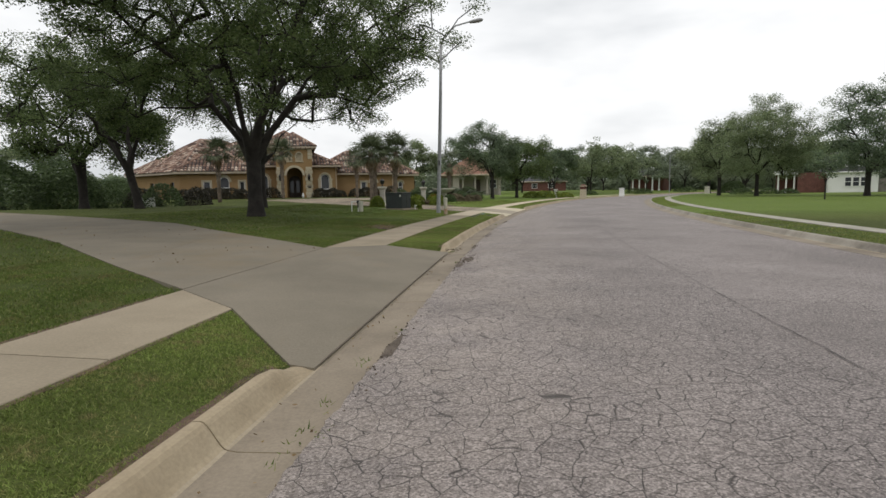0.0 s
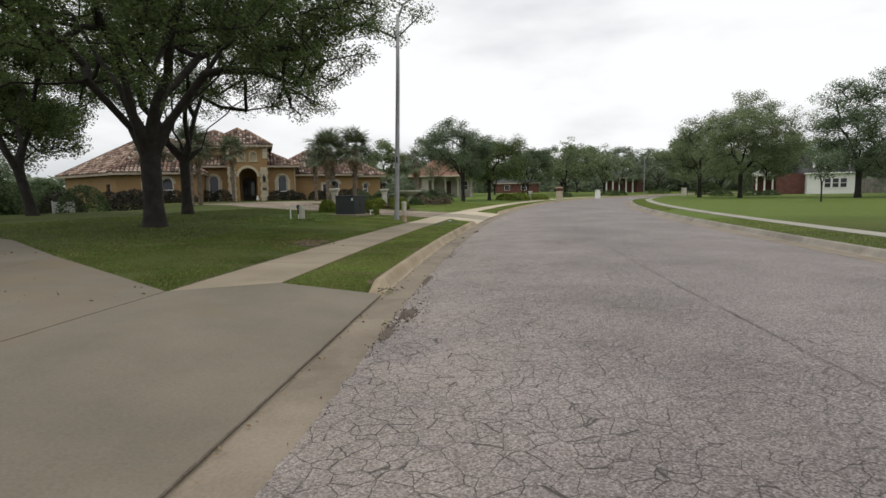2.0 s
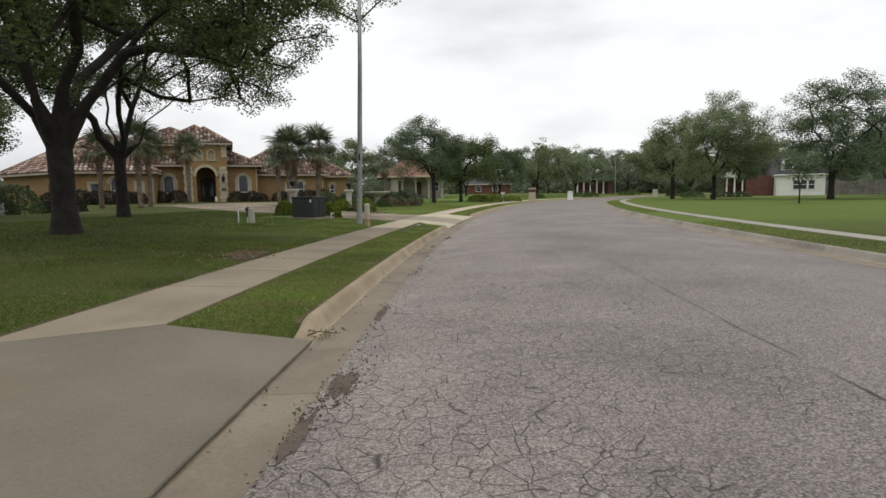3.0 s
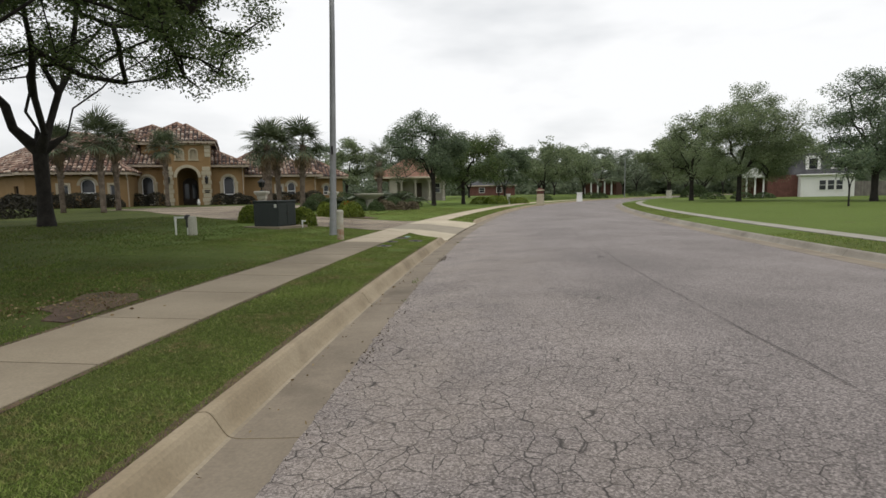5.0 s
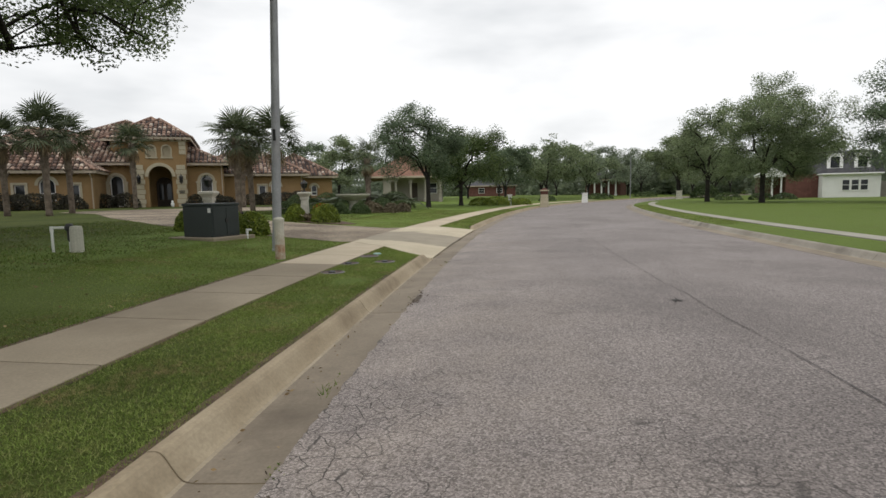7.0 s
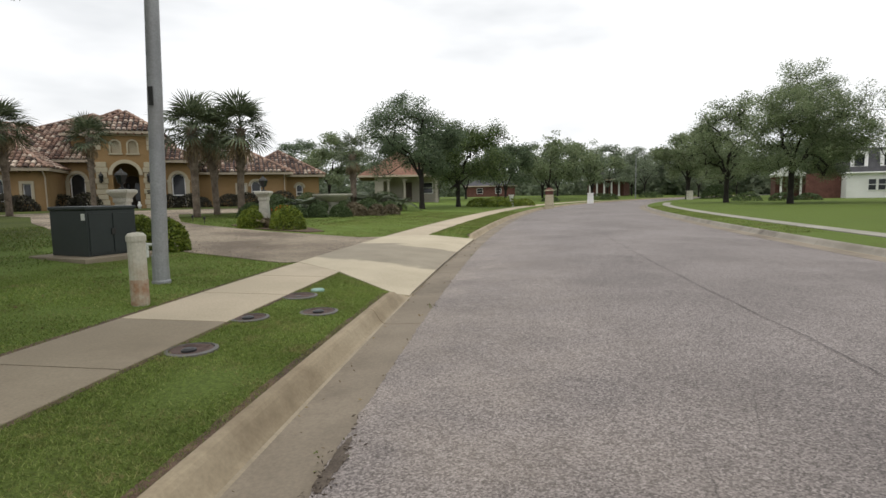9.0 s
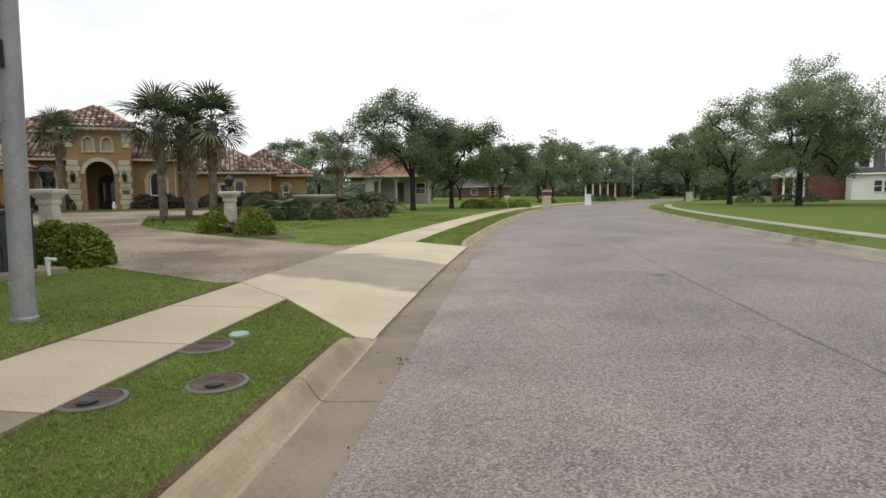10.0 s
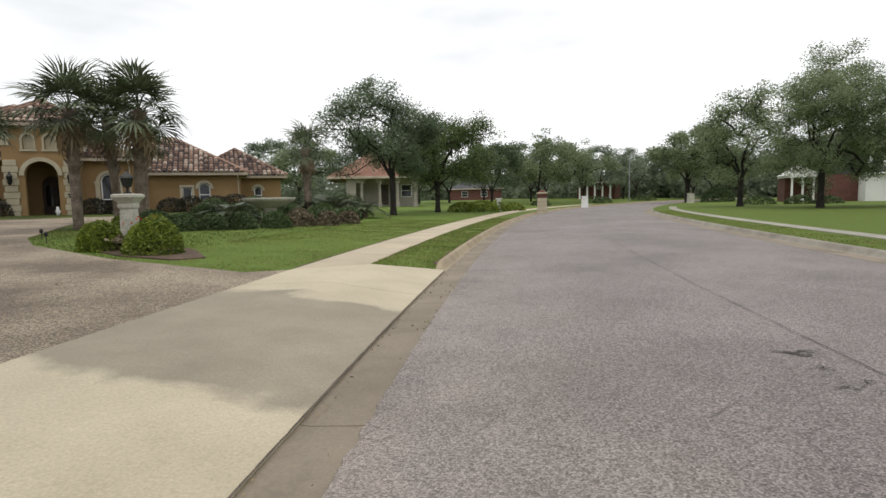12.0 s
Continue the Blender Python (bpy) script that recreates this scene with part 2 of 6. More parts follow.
def pebble_material():
    """Brown exposed-pebble concrete, darker in broad worn bands."""
    m, n, l, b = nodes_of("exposed_aggregate")
    co = n.new("ShaderNodeNewGeometry").outputs["Position"]
    col = blend(n, l, ramp(n, l, tex_noise(n, l, co, 0.35, 5, 0.6), 0.40, 0.60), (0.165, 0.128, 0.094), (0.33, 0.275, 0.205))
    grit = n.new("ShaderNodeTexVoronoi")
    grit.inputs["Scale"].default_value = 65
    l.new(co, grit.inputs["Vector"])
    sep = n.new("ShaderNodeSeparateColor")
    l.new(grit.outputs["Color"], sep.inputs["Color"])
    col = blend(n, l, 0.65, col, ramp(n, l, sep.outputs["Green"], 0.1, 0.95, (0.06, 0.06, 0.06), (0.92, 0.90, 0.86)), 'OVERLAY')
    l.new(col, b.inputs["Base Color"])
    b.inputs["Roughness"].default_value = 0.85
    bump(n, l, grit.outputs["Distance"], 0.8, 0.012, b)
    return m


def glass_material():
    m, n, l, b = nodes_of("window_glass")
    b.inputs["Base Color"].default_value = (0.02, 0.022, 0.025, 1)
    b.inputs["Roughness"].default_value, b.inputs["IOR"].default_value = 0.05, 1.5
    return m


M = {
    "asphalt": asphalt_material(),
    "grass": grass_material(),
    "kerb": surface("kerb_concrete", (0.285, 0.226, 0.146), (0.375, 0.308, 0.21), 1.3, 45, 0.9, 0.25, 0.003, (0.176, 0.133, 0.0817)),
    "kerb_grey": surface("grey_kerb_concrete", (0.25, 0.225, 0.185), (0.35, 0.32, 0.27), 0.9, 45, 0.9, 0.25, 0.003, (0.11, 0.095, 0.08)),
    "fence": surface("weathered_fence_wood", (0.16, 0.145, 0.13), (0.24, 0.22, 0.2), 1.5, 25, 0.9, 0.4, 0.004, vary=0.15),
    "gutter": surface("gutter_concrete", (0.195, 0.160, 0.118), (0.265, 0.220, 0.164), 0.9, 45, 0.85, 0.2, 0.003, (0.12, 0.096, 0.07)),
    "kerb_pale": surface("pale_kerb_concrete", (0.28, 0.23, 0.158), (0.36, 0.303, 0.22), 1.6, 45, 0.85, 0.25, 0.003, (0.20, 0.165, 0.12)),
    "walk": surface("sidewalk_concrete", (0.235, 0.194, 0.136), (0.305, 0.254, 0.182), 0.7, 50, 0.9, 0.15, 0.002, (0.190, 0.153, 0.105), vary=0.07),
    "walk_grey": surface("grey_sidewalk_concrete", (0.284, 0.268, 0.223), (0.353, 0.332, 0.277), 0.7, 50, 0.9, 0.15, 0.002, (0.241, 0.225, 0.185), vary=0.05),
    "dirt": surface("crumbled_asphalt_and_dirt", (0.085, 0.066, 0.05), (0.135, 0.108, 0.085), 5, 70, 0.95, 0.9, 0.01),
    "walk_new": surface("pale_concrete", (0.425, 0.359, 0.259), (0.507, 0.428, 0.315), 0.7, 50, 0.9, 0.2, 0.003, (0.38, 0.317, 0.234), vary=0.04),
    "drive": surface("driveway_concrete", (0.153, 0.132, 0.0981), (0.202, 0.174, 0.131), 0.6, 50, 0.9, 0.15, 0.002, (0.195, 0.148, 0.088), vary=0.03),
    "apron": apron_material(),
    "crack": surface("dark_crack", (0.035, 0.032, 0.03), (0.07, 0.064, 0.06), 4, 50, 0.95, 0.3, 0.003),
    "pebble": pebble_material(),
    "soil": surface("bark_mulch", (0.07, 0.045, 0.03), (0.14, 0.09, 0.06), 3, 25, 0.95, 1.0, 0.03),
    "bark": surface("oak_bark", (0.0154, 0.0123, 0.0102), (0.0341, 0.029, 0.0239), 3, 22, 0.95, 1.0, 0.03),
    "palm_bark": surface("palm_bark", (0.10, 0.076, 0.056), (0.22, 0.175, 0.135), 3, 18, 0.95, 1.0, 0.03),
    "stucco": surface("ochre_stucco", (0.256, 0.16, 0.0679), (0.309, 0.198, 0.093), 0.5, 30, 0.9, 0.3, 0.004),
    "stone": surface("cast_stone", (0.4, 0.352, 0.248), (0.48, 0.424, 0.312), 0.8, 30, 0.85, 0.3, 0.004),
    "pillar": surface("weathered_cast_stone", (0.43, 0.41, 0.35), (0.55, 0.52, 0.45), 1.6, 30, 0.85, 0.4, 0.004, (0.33, 0.31, 0.26)),
    "white": surface("white_paint", (0.72, 0.72, 0.70), (0.80, 0.80, 0.78), 0.6, 30, 0.6, 0.15, 0.002),
    "brick": surface("red_brick", (0.0981, 0.0401, 0.0316), (0.144, 0.0636, 0.0491), 2, 16, 0.9, 0.5, 0.006),
    "dark_roof": surface("dark_shingle", (0.05, 0.05, 0.055), (0.09, 0.09, 0.095), 1, 12, 0.9, 0.5, 0.006),
    "orange_roof": surface("orange_tile_roof", (0.173, 0.0819, 0.0528), (0.224, 0.12, 0.0792), 1, 6, 0.85, 0.7, 0.03),
    "wood": surface("dark_stained_wood", (0.035, 0.022, 0.016), (0.07, 0.045, 0.03), 3, 20, 0.6, 0.3, 0.003),
    "timber": surface("brown_wood", (0.11, 0.06, 0.035), (0.18, 0.10, 0.06), 3, 20, 0.7, 0.3, 0.003),
    "eave": surface("tan_fascia", (0.40, 0.33, 0.25), (0.50, 0.42, 0.33), 1, 20, 0.8, 0.2, 0.002),
    "iron": surface("black_iron", (0.02, 0.02, 0.02), (0.04, 0.038, 0.035), 3, 40, 0.5, 0.2, 0.001, metal=0.4),
    "box_green": surface("dark_green_enamel", (0.0143, 0.0208, 0.0195), (0.0221, 0.0299, 0.0279), 1, 30, 0.45, 0.1, 0.001),
    "zinc": surface("galvanised_steel", (0.25, 0.255, 0.26), (0.34, 0.345, 0.35), 1.5, 40, 0.55, 0.15, 0.001, (0.22, 0.21, 0.2), metal=0.35),
    "cover": surface("rusty_cast_iron", (0.0638, 0.0375, 0.03), (0.112, 0.0713, 0.0562), 6, 60, 0.8, 0.6, 0.004),
    "black_plastic": surface("black_plastic", (0.015, 0.015, 0.016), (0.03, 0.03, 0.032), 4, 60, 0.45, 0.1, 0.001),
    "pvc": surface("white_plastic_pipe", (0.62, 0.62, 0.58), (0.74, 0.74, 0.70), 4, 60, 0.5, 0.1, 0.001),
    "post": surface("weathered_beige_post", (0.40, 0.385, 0.31), (0.50, 0.48, 0.40), 2, 40, 0.7, 0.2, 0.002, (0.33, 0.24, 0.15)),
    "post_rust": surface("rust_run_on_post", (0.27, 0.13, 0.06), (0.43, 0.38, 0.29), 7, 60, 0.9, 0.3, 0.002),
    "cover_rim": surface("grey_plastic_rim", (0.10, 0.095, 0.09), (0.16, 0.15, 0.14), 5, 60, 0.7, 0.3, 0.002),
    "teal": surface("faded_teal_plastic", (0.22, 0.36, 0.30), (0.32, 0.46, 0.40), 5, 60, 0.7, 0.2, 0.002),
    "glass": glass_material(),
    "cream": surface("cream_render", (0.315, 0.285, 0.24), (0.375, 0.345, 0.292), 0.6, 30, 0.8, 0.2, 0.003),
    "leaf_oak": island_surface("oak_leaves", [(0.046, 0.072, 0.026), (0.080, 0.118, 0.041), (0.122, 0.168, 0.060), (0.172, 0.214, 0.085)], 0.5, 0.45),
    "leaf_elm": island_surface("elm_leaves", [(0.118, 0.158, 0.086), (0.176, 0.225, 0.120), (0.240, 0.292, 0.160), (0.315, 0.352, 0.212)], 0.5, 0.55),
    # Paler, greyer greens: distance haze put into the leaf colour
    "leaf_far": island_surface("hazed_far_leaves", [(0.148, 0.187, 0.128), (0.208, 0.250, 0.170), (0.280, 0.318, 0.226)], 0.6, 0.5),
    "leaf_dark": island_surface("dark_leaves", [(0.090, 0.130, 0.082), (0.145, 0.192, 0.117), (0.212, 0.264, 0.156)], 0.5, 0.5),
    "leaf_palm": island_surface("palm_fronds", [(0.060, 0.080, 0.045), (0.095, 0.120, 0.065), (0.15, 0.175, 0.10)], 0.5, 0.15),
    "leaf_dead": island_surface("dry_fronds", [(0.16, 0.115, 0.07), (0.25, 0.19, 0.12)], 0.85, 0.1),
    "leaf_hedge": island_surface("hedge_leaves", [(0.075, 0.115, 0.020), (0.15, 0.20, 0.03), (0.28, 0.32, 0.05)], 0.6, 0.3),
    "leaf_shrub": island_surface("shrub_leaves", [(0.040, 0.064, 0.026), (0.075, 0.112, 0.042), (0.118, 0.160, 0.070)], 0.6, 0.25),
    "leaf_plum": island_surface("plum_shrub_leaves", [(0.022, 0.020, 0.016), (0.040, 0.036, 0.026), (0.065, 0.062, 0.036)], 0.6, 0.1),
    "leaf_dry": island_surface("dry_shrub_stems", [(0.10, 0.085, 0.055), (0.17, 0.135, 0.09), (0.22, 0.19, 0.13)], 0.85, 0.1),
    # Lawn blades darker, verge blades brighter: shade and open light put into colour
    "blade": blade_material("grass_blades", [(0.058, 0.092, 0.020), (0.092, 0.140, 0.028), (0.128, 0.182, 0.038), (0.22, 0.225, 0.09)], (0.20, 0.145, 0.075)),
    "blade_lit": blade_material("lit_grass_blades", [(0.100, 0.144, 0.034), (0.152, 0.210, 0.048), (0.200, 0.262, 0.066), (0.30, 0.32, 0.125)], (0.34, 0.25, 0.135)),
    "tile": island_surface("clay_roof_tiles", [(0.06, 0.043, 0.038), (0.16, 0.098, 0.077), (0.25, 0.160, 0.125), (0.32, 0.225, 0.180), (0.50, 0.43, 0.37)], 0.8),
    "litter": island_surface("fallen_leaves", [(0.10, 0.065, 0.035), (0.22, 0.15, 0.08), (0.30, 0.24, 0.13)], 0.9),
    "flower": island_surface("red_flowers", [(0.45, 0.06, 0.02), (0.55, 0.14, 0.03)], 0.7, 0.2),
}


# ---- building helpers ----
def mesh_object(name, verts, faces, material, parent=None, label="", smooth=False):
    me = bpy.data.meshes.new(name)
    me.from_pydata([tuple(v) for v in verts], [], [tuple(f) for f in faces])
    me.materials.append(material)
    if smooth:
        me.polygons.foreach_set("use_smooth", [True] * len(me.polygons))
    me.update()
    ob = new(name, me)
    ob.parent = parent
    return tagged(ob, label)


def part(name, bm, material, parent=None, label="", smooth=False):
    """Links a bmesh as one mesh object under a thing or a part."""
    me = bpy.data.meshes.new(name)
    bmesh.ops.recalc_face_normals(bm, faces=bm.faces)
    bm.to_mesh(me)
    bm.free()
    me.materials.append(material)
    if smooth:
        me.polygons.foreach_set("use_smooth", [True] * len(me.polygons))
    ob = new(name, me)
    ob.parent = parent
    return tagged(ob, label)


def thing(name, at, label, category, group="", kind="", turn=0.0):
    ob = new(name)
    ob.empty_display_size = 0.2
    ob.matrix_world = pose(*at, 0, 0, turn)
    return tagged(ob, label, category, group, kind)


def add_box(bm, x0, x1, y0, y1, z0, z1, bevel=0.0):
    m = Matrix.Translation(((x0 + x1) / 2, (y0 + y1) / 2, (z0 + z1) / 2)) @ Matrix.Diagonal((x1 - x0, y1 - y0, z1 - z0, 1))
    made = bmesh.ops.create_cube(bm, size=1, matrix=m)["verts"]
    if bevel:
        edges = {e for v in made for e in v.link_edges}
        bmesh.ops.bevel(bm, geom=list(edges), offset=bevel, segments=2, affect='EDGES', profile=0.5)
    return bm


def box(x0, x1, y0, y1, z0, z1, bevel=0.0):
    return add_box(bmesh.new(), x0, x1, y0, y1, z0, z1, bevel)


def lathe(profile, sides=16, bm=None, at=(0, 0)):
    """A turned shape from rows of (radius, height)."""
    bm = bm or bmesh.new()
    rings = [[bm.verts.new((at[0] + r * math.cos(2 * math.pi * k / sides), at[1] + r * math.sin(2 * math.pi * k / sides), z)) for k in range(sides)] for r, z in profile]
    for a, b in zip(rings, rings[1:]):
        for k in range(sides):
            bm.faces.new((a[k], a[(k + 1) % sides], b[(k + 1) % sides], b[k]))
    bm.faces.new(rings[0][::-1])
    bm.faces.new(rings[-1])
    return bm


def square_lathe(profile, bm=None, at=(0, 0)):
    """A moulded square pier from rows of (half width, height)."""
    bm = bm or bmesh.new()
    rings = [[bm.verts.new((at[0] + sx * r, at[1] + sy * r, z)) for sx, sy in ((-1, -1), (1, -1), (1, 1), (-1, 1))] for r, z in profile]
    for a, b in zip(rings, rings[1:]):
        for k in range(4):
            bm.faces.new((a[k], a[(k + 1) % 4], b[(k + 1) % 4], b[k]))
    bm.faces.new(rings[0][::-1])
    bm.faces.new(rings[-1])
    return bm


def add_tube(bm, points, radii, sides=6):
    """A tapered tube along points."""
    rings = []
    pts = [Vector(p) for p in points]
    for i, p in enumerate(pts):
        way = (pts[min(i + 1, len(pts) - 1)] - pts[max(i - 1, 0)]).normalized()
        side = way.cross(Vector((0, 1, 0.3))).normalized()
        up = side.cross(way)
        r = radii[i]
        rings.append([bm.verts.new(p + r * (math.cos(2 * math.pi * k / sides) * side + math.sin(2 * math.pi * k / sides) * up)) for k in range(sides)])
    for a, b in zip(rings, rings[1:]):
        for k in range(sides):
            bm.faces.new((a[k], a[(k + 1) % sides], b[(k + 1) % sides], b[k]))
    bm.faces.new(rings[0][::-1])
    bm.faces.new(rings[-1])
    return bm


# ---- the street's plan: s along the asphalt's edge, o across it, to the right ----
KNOTS_S = (-60, 0, 10, 20, 30, 40, 50, 66, 80, 95, 112, 130, 160, 260)
KNOTS_A = (0.04, 0.078, 0.088, 0.144, 0.186, 0.236, 0.275, 0.335, 0.47, 0.56, 0.64, 0.74, 0.95, 1.25)
STEP = 0.25
S_ALL = np.arange(-60, 260, STEP)
A_ALL = np.interp(S_ALL, KNOTS_S, KNOTS_A)
i0 = int(60 / STEP)
X_ALL = np.concatenate(([0], np.cumsum(np.sin(A_ALL[:-1] + np.diff(A_ALL) / 2)))) * STEP
Y_ALL = np.concatenate(([0], np.cumsum(np.cos(A_ALL[:-1] + np.diff(A_ALL) / 2)))) * STEP
X_ALL += -1.12 - X_ALL[i0]
Y_ALL += 0.0 - Y_ALL[i0]
WIDE = 7.8
FLOW, FACE, BACK = -0.47, -0.585, -0.66
WALK_R, WALK_L = -1.87, -3.02


def street(s, o):
    a = np.interp(s, S_ALL, A_ALL)
    return np.interp(s, S_ALL, X_ALL) + o * np.cos(a), np.interp(s, S_ALL, Y_ALL) - o * np.sin(a)


def street_of(x, y):
    """The s and o of a place."""
    k = np.argmin((X_ALL - x) ** 2 + (Y_ALL - y) ** 2)
    a = A_ALL[k]
    dx, dy = x - X_ALL[k], y - Y_ALL[k]
    return S_ALL[k] + dx * math.sin(a) + dy * math.cos(a), dx * math.cos(a) - dy * math.sin(a)


LAWN_O = (-140, -40, -24, -10, -5, WALK_L, WALK_R, BACK)
LAWN_Z = (1.0, 0.85, 0.72, 0.46, 0.28, 0.19, 0.165, 0.125)
RIGHT_O = (WIDE - BACK, WIDE + 1.6, WIDE + 2.6, WIDE + 30, WIDE + 120)
RIGHT_Z = (0.125, 0.17, 0.19, 0.3, 0.5)
# s of the openings in the kerb, each at kerb, at the walk's near edge and at its far edge: near side, then far side
APRONS = (((4.0, 5.32, 6.2), (11.9, 11.87, 11.1)), ((27.95, 29.15, 30.2), (37.5, 37.2, 36.2)))
APRON_O = (-3.02, -1.87, -0.66)


def apron_span(apron, o):
    near, far = apron
    return np.interp(o, APRON_O, near[::-1]), np.interp(o, APRON_O, far[::-1])


def apron_amount(s, o):
    """True inside a drive's opening in the kerb."""
    return any(a < s < b for a, b in (apron_span(ap, o) for ap in APRONS))


def lawn_z(s, o):
    """The ground on the near side, dipping towards each opening in the kerb; s and o may be arrays."""
    z = np.interp(o, LAWN_O, LAWN_Z)
    dip = np.interp(o, (WALK_R, BACK, FLOW), (0.165, 0.035, 0.0))
    for near, far in APRONS:
        a, b = np.interp(o, APRON_O, near[::-1]), np.interp(o, APRON_O, far[::-1])
        w = np.clip(np.maximum(a - s, s - b) / 0.5, 0, 1)
        z = np.where(o > WALK_R, dip + (z - dip) * w * w * (3 - 2 * w), z)
    return z


def level(s, o):
    if o > WIDE / 2:
        return float(np.interp(o, RIGHT_O, RIGHT_Z))
    x, y = street(s, o)
    return float(lawn_z(s, o)) - 0.75 * math.exp(-((x + 32) ** 2 + (y - 42) ** 2) / 90.0)


def ground_z(x, y):
    return level(*street_of(x, y))


def sheet(name, ss, oo, zf, material, parent=None, label=""):
    """A sheet over the plan's grid."""
    verts, faces = [], []
    for s in ss:
        for o in oo:
            x, y = street(s, o)
            verts.append((x, y, zf(s, o)))
    w = len(oo)
    for i in range(len(ss) - 1):
        for j in range(w - 1):
            a = i * w + j
            faces.append((a, a + w, a + w + 1, a + 1))
    return mesh_object(name, verts, faces, material, parent, label, True)


def strip_prism(s0, s1, profile, n=4, gap=0.006):
    """A piece of kerb or gutter: profile rows of (o, z), drawn from s0 to s1; closed below."""
    verts, faces = [], []
    ss = np.linspace(s0 + gap, s1 - gap, n + 1)
    prof = profile if callable(profile) else (lambda s: profile)
    w = len(prof(s0))
    for s in ss:
        for o, z in prof(s):
            x, y = street(s, o)
            verts.append((x, y, z))
    for i in range(n):
        for j in range(w):
            a, b = i * w + j, i * w + (j + 1) % w
            faces.append((a, b, b + w, a + w))
    faces.append(tuple(range(w))[::-1])
    faces.append(tuple(n * w + j for j in range(w)))
    return verts, faces


def draped(name, outline, lift, material, parent=None, label="", cut=1.2, zf=ground_z):
    """A thin slab with the outline given, laid over the ground."""
    bm = bmesh.new()
    bm.faces.new([bm.verts.new((x, y, 0)) for x, y in outline])
    xs, ys = [p[0] for p in outline], [p[1] for p in outline]
    for axis, lo, hi in ((Vector((1, 0, 0)), min(xs), max(xs)), (Vector((0, 1, 0)), min(ys), max(ys))):
        for k in range(1, int((hi - lo) / cut) + 1):
            bmesh.ops.bisect_plane(bm, geom=bm.verts[:] + bm.edges[:] + bm.faces[:], plane_co=axis * (lo + k * cut), plane_no=axis)
    bmesh.ops.triangulate(bm, faces=[f for f in bm.faces if len(f.verts) > 4])
    top = bm.faces[:]
    made = bmesh.ops.extrude_face_region(bm, geom=top)["geom"]
    raised = {v for v in made if isinstance(v, bmesh.types.BMVert)}
    for v in bm.verts:
        v.co.z = zf(v.co.x, v.co.y) + (lift if v in raised else lift - 0.08)
    return part(name, bm, material, parent, label)


# ---- ground, road, kerbs, walks and drives ----
s_rows = sorted(set(np.round(np.concatenate((np.arange(-60, -4, 6), np.arange(-4, 45, 0.25), np.arange(45, 258, 3), np.arange(3.7, 6.1, 0.05), np.arange(11.0, 12.2, 0.05), np.arange(27.8, 30.4, 0.05), np.arange(36.1, 37.7, 0.05), [v + d for a in APRONS for side in a for v in side for d in (-0.03, 0.03)])), 3)))
left_o = [-140, -100, -70, -50, -40, -30, -24, -18, -14, -10, -7, -5, -4, WALK_L, -2.95, -2.8, -2.65, -2.5, -2.35, -2.2, -2.05, WALK_R, -1.75, -1.65, -1.55, -1.45, -1.35, -1.25, -1.15, -1.05, -0.95, -0.85, -0.75, BACK, BACK + 0.02]
right_o = [WIDE - BACK - 0.02, WIDE - BACK, WIDE + 0.9, WIDE + 1.6, WIDE + 2.6, WIDE + 6, WIDE + 12, WIDE + 20, WIDE + 30, WIDE + 45, WIDE + 60, WIDE + 75]


def ground_level(s, o):
    if BACK < o < WIDE - BACK:
        return -0.3
    z = level(s, o)
    if WALK_L <= o < 0 and apron_amount(s, o):
        z -= 0.06
    wob = 0.02 * noise.noise((s * 0.3, o * 0.3, 1)) if o < -3.2 or o > WIDE + 3.2 else 0
    return z + wob


g_verts, g_faces = [], []
row_o = left_o + right_o
for s in s_rows:
    for o in row_o:
        gx, gy = street(s, o)
        g_verts.append((gx, gy, ground_level(s, o)))
for i in range(len(s_rows) - 1):
    for j in range(len(row_o) - 1):
        a = i * len(row_o) + j
        g_faces.append((a, a + len(row_o), a + len(row_o) + 1, a + 1))
k = len(g_verts)
g_verts += [(-2500, -2500, -0.6), (2500, -2500, -0.6), (2500, 2500, -0.6), (-2500, 2500, -0.6)]
g_faces.append((k, k + 1, k + 2, k + 3))
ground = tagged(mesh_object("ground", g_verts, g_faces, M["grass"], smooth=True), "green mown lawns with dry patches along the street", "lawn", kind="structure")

road_o = list(np.linspace(0, WIDE, 13))
road = sheet("road", list(np.arange(-60, 258, 1.5)), road_o, lambda s, o: 0.10 * (1 - ((o - WIDE / 2) / (WIDE / 2)) ** 2) + 0.006 * noise.noise((s * 0.5, o * 0.7, 3)) * (0.1 < o < WIDE - 0.1), M["asphalt"])
tagged(road, "pale worn asphalt street with alligator cracks", "road", kind="structure")


def kerb_height(s):
    """1 where the kerb stands, falling to 0 beside the drives' openings."""
    h = 1.0
    for ap in APRONS:
        a0, b0 = ap[0][0], ap[1][0]
        if a0 - 0.5 < s < b0 + 0.5:
            w = min(1.0, max(0.0, (a0 - s) / 0.5, (s - b0) / 0.5))
            h = min(h, w * w * (3 - 2 * w))
    return h


def kerb_section(h):
    """The rolled section of kerb and gutter, (o, z) from the lawn to the asphalt, h from 0 (dropped) to 1."""
    t = 0.02 + 0.13 * h
    face = []
    for i in range(1, 8):
        f = i / 7
        ease = 0.5 - 0.5 * math.cos(math.pi * f)
        face.append((FACE - 0.01 + (FLOW + 0.04 - FACE) * f, (t + 0.003) * (1 - ease) - 0.006 * ease))
    return [(BACK, -0.25), (BACK, t - 0.012), (BACK + 0.02, t), (FACE - 0.01, t + 0.003)] + face + [(FLOW + 0.08, -0.012), (-0.10, -0.002), (-0.004, 0.004), (-0.004, -0.25)]


def kerb_profile(s):
    return kerb_section(kerb_height(s))


def right_kerb_profile(s):
    return [(WIDE - o, z) for o, z in kerb_section(1.0)][::-1]


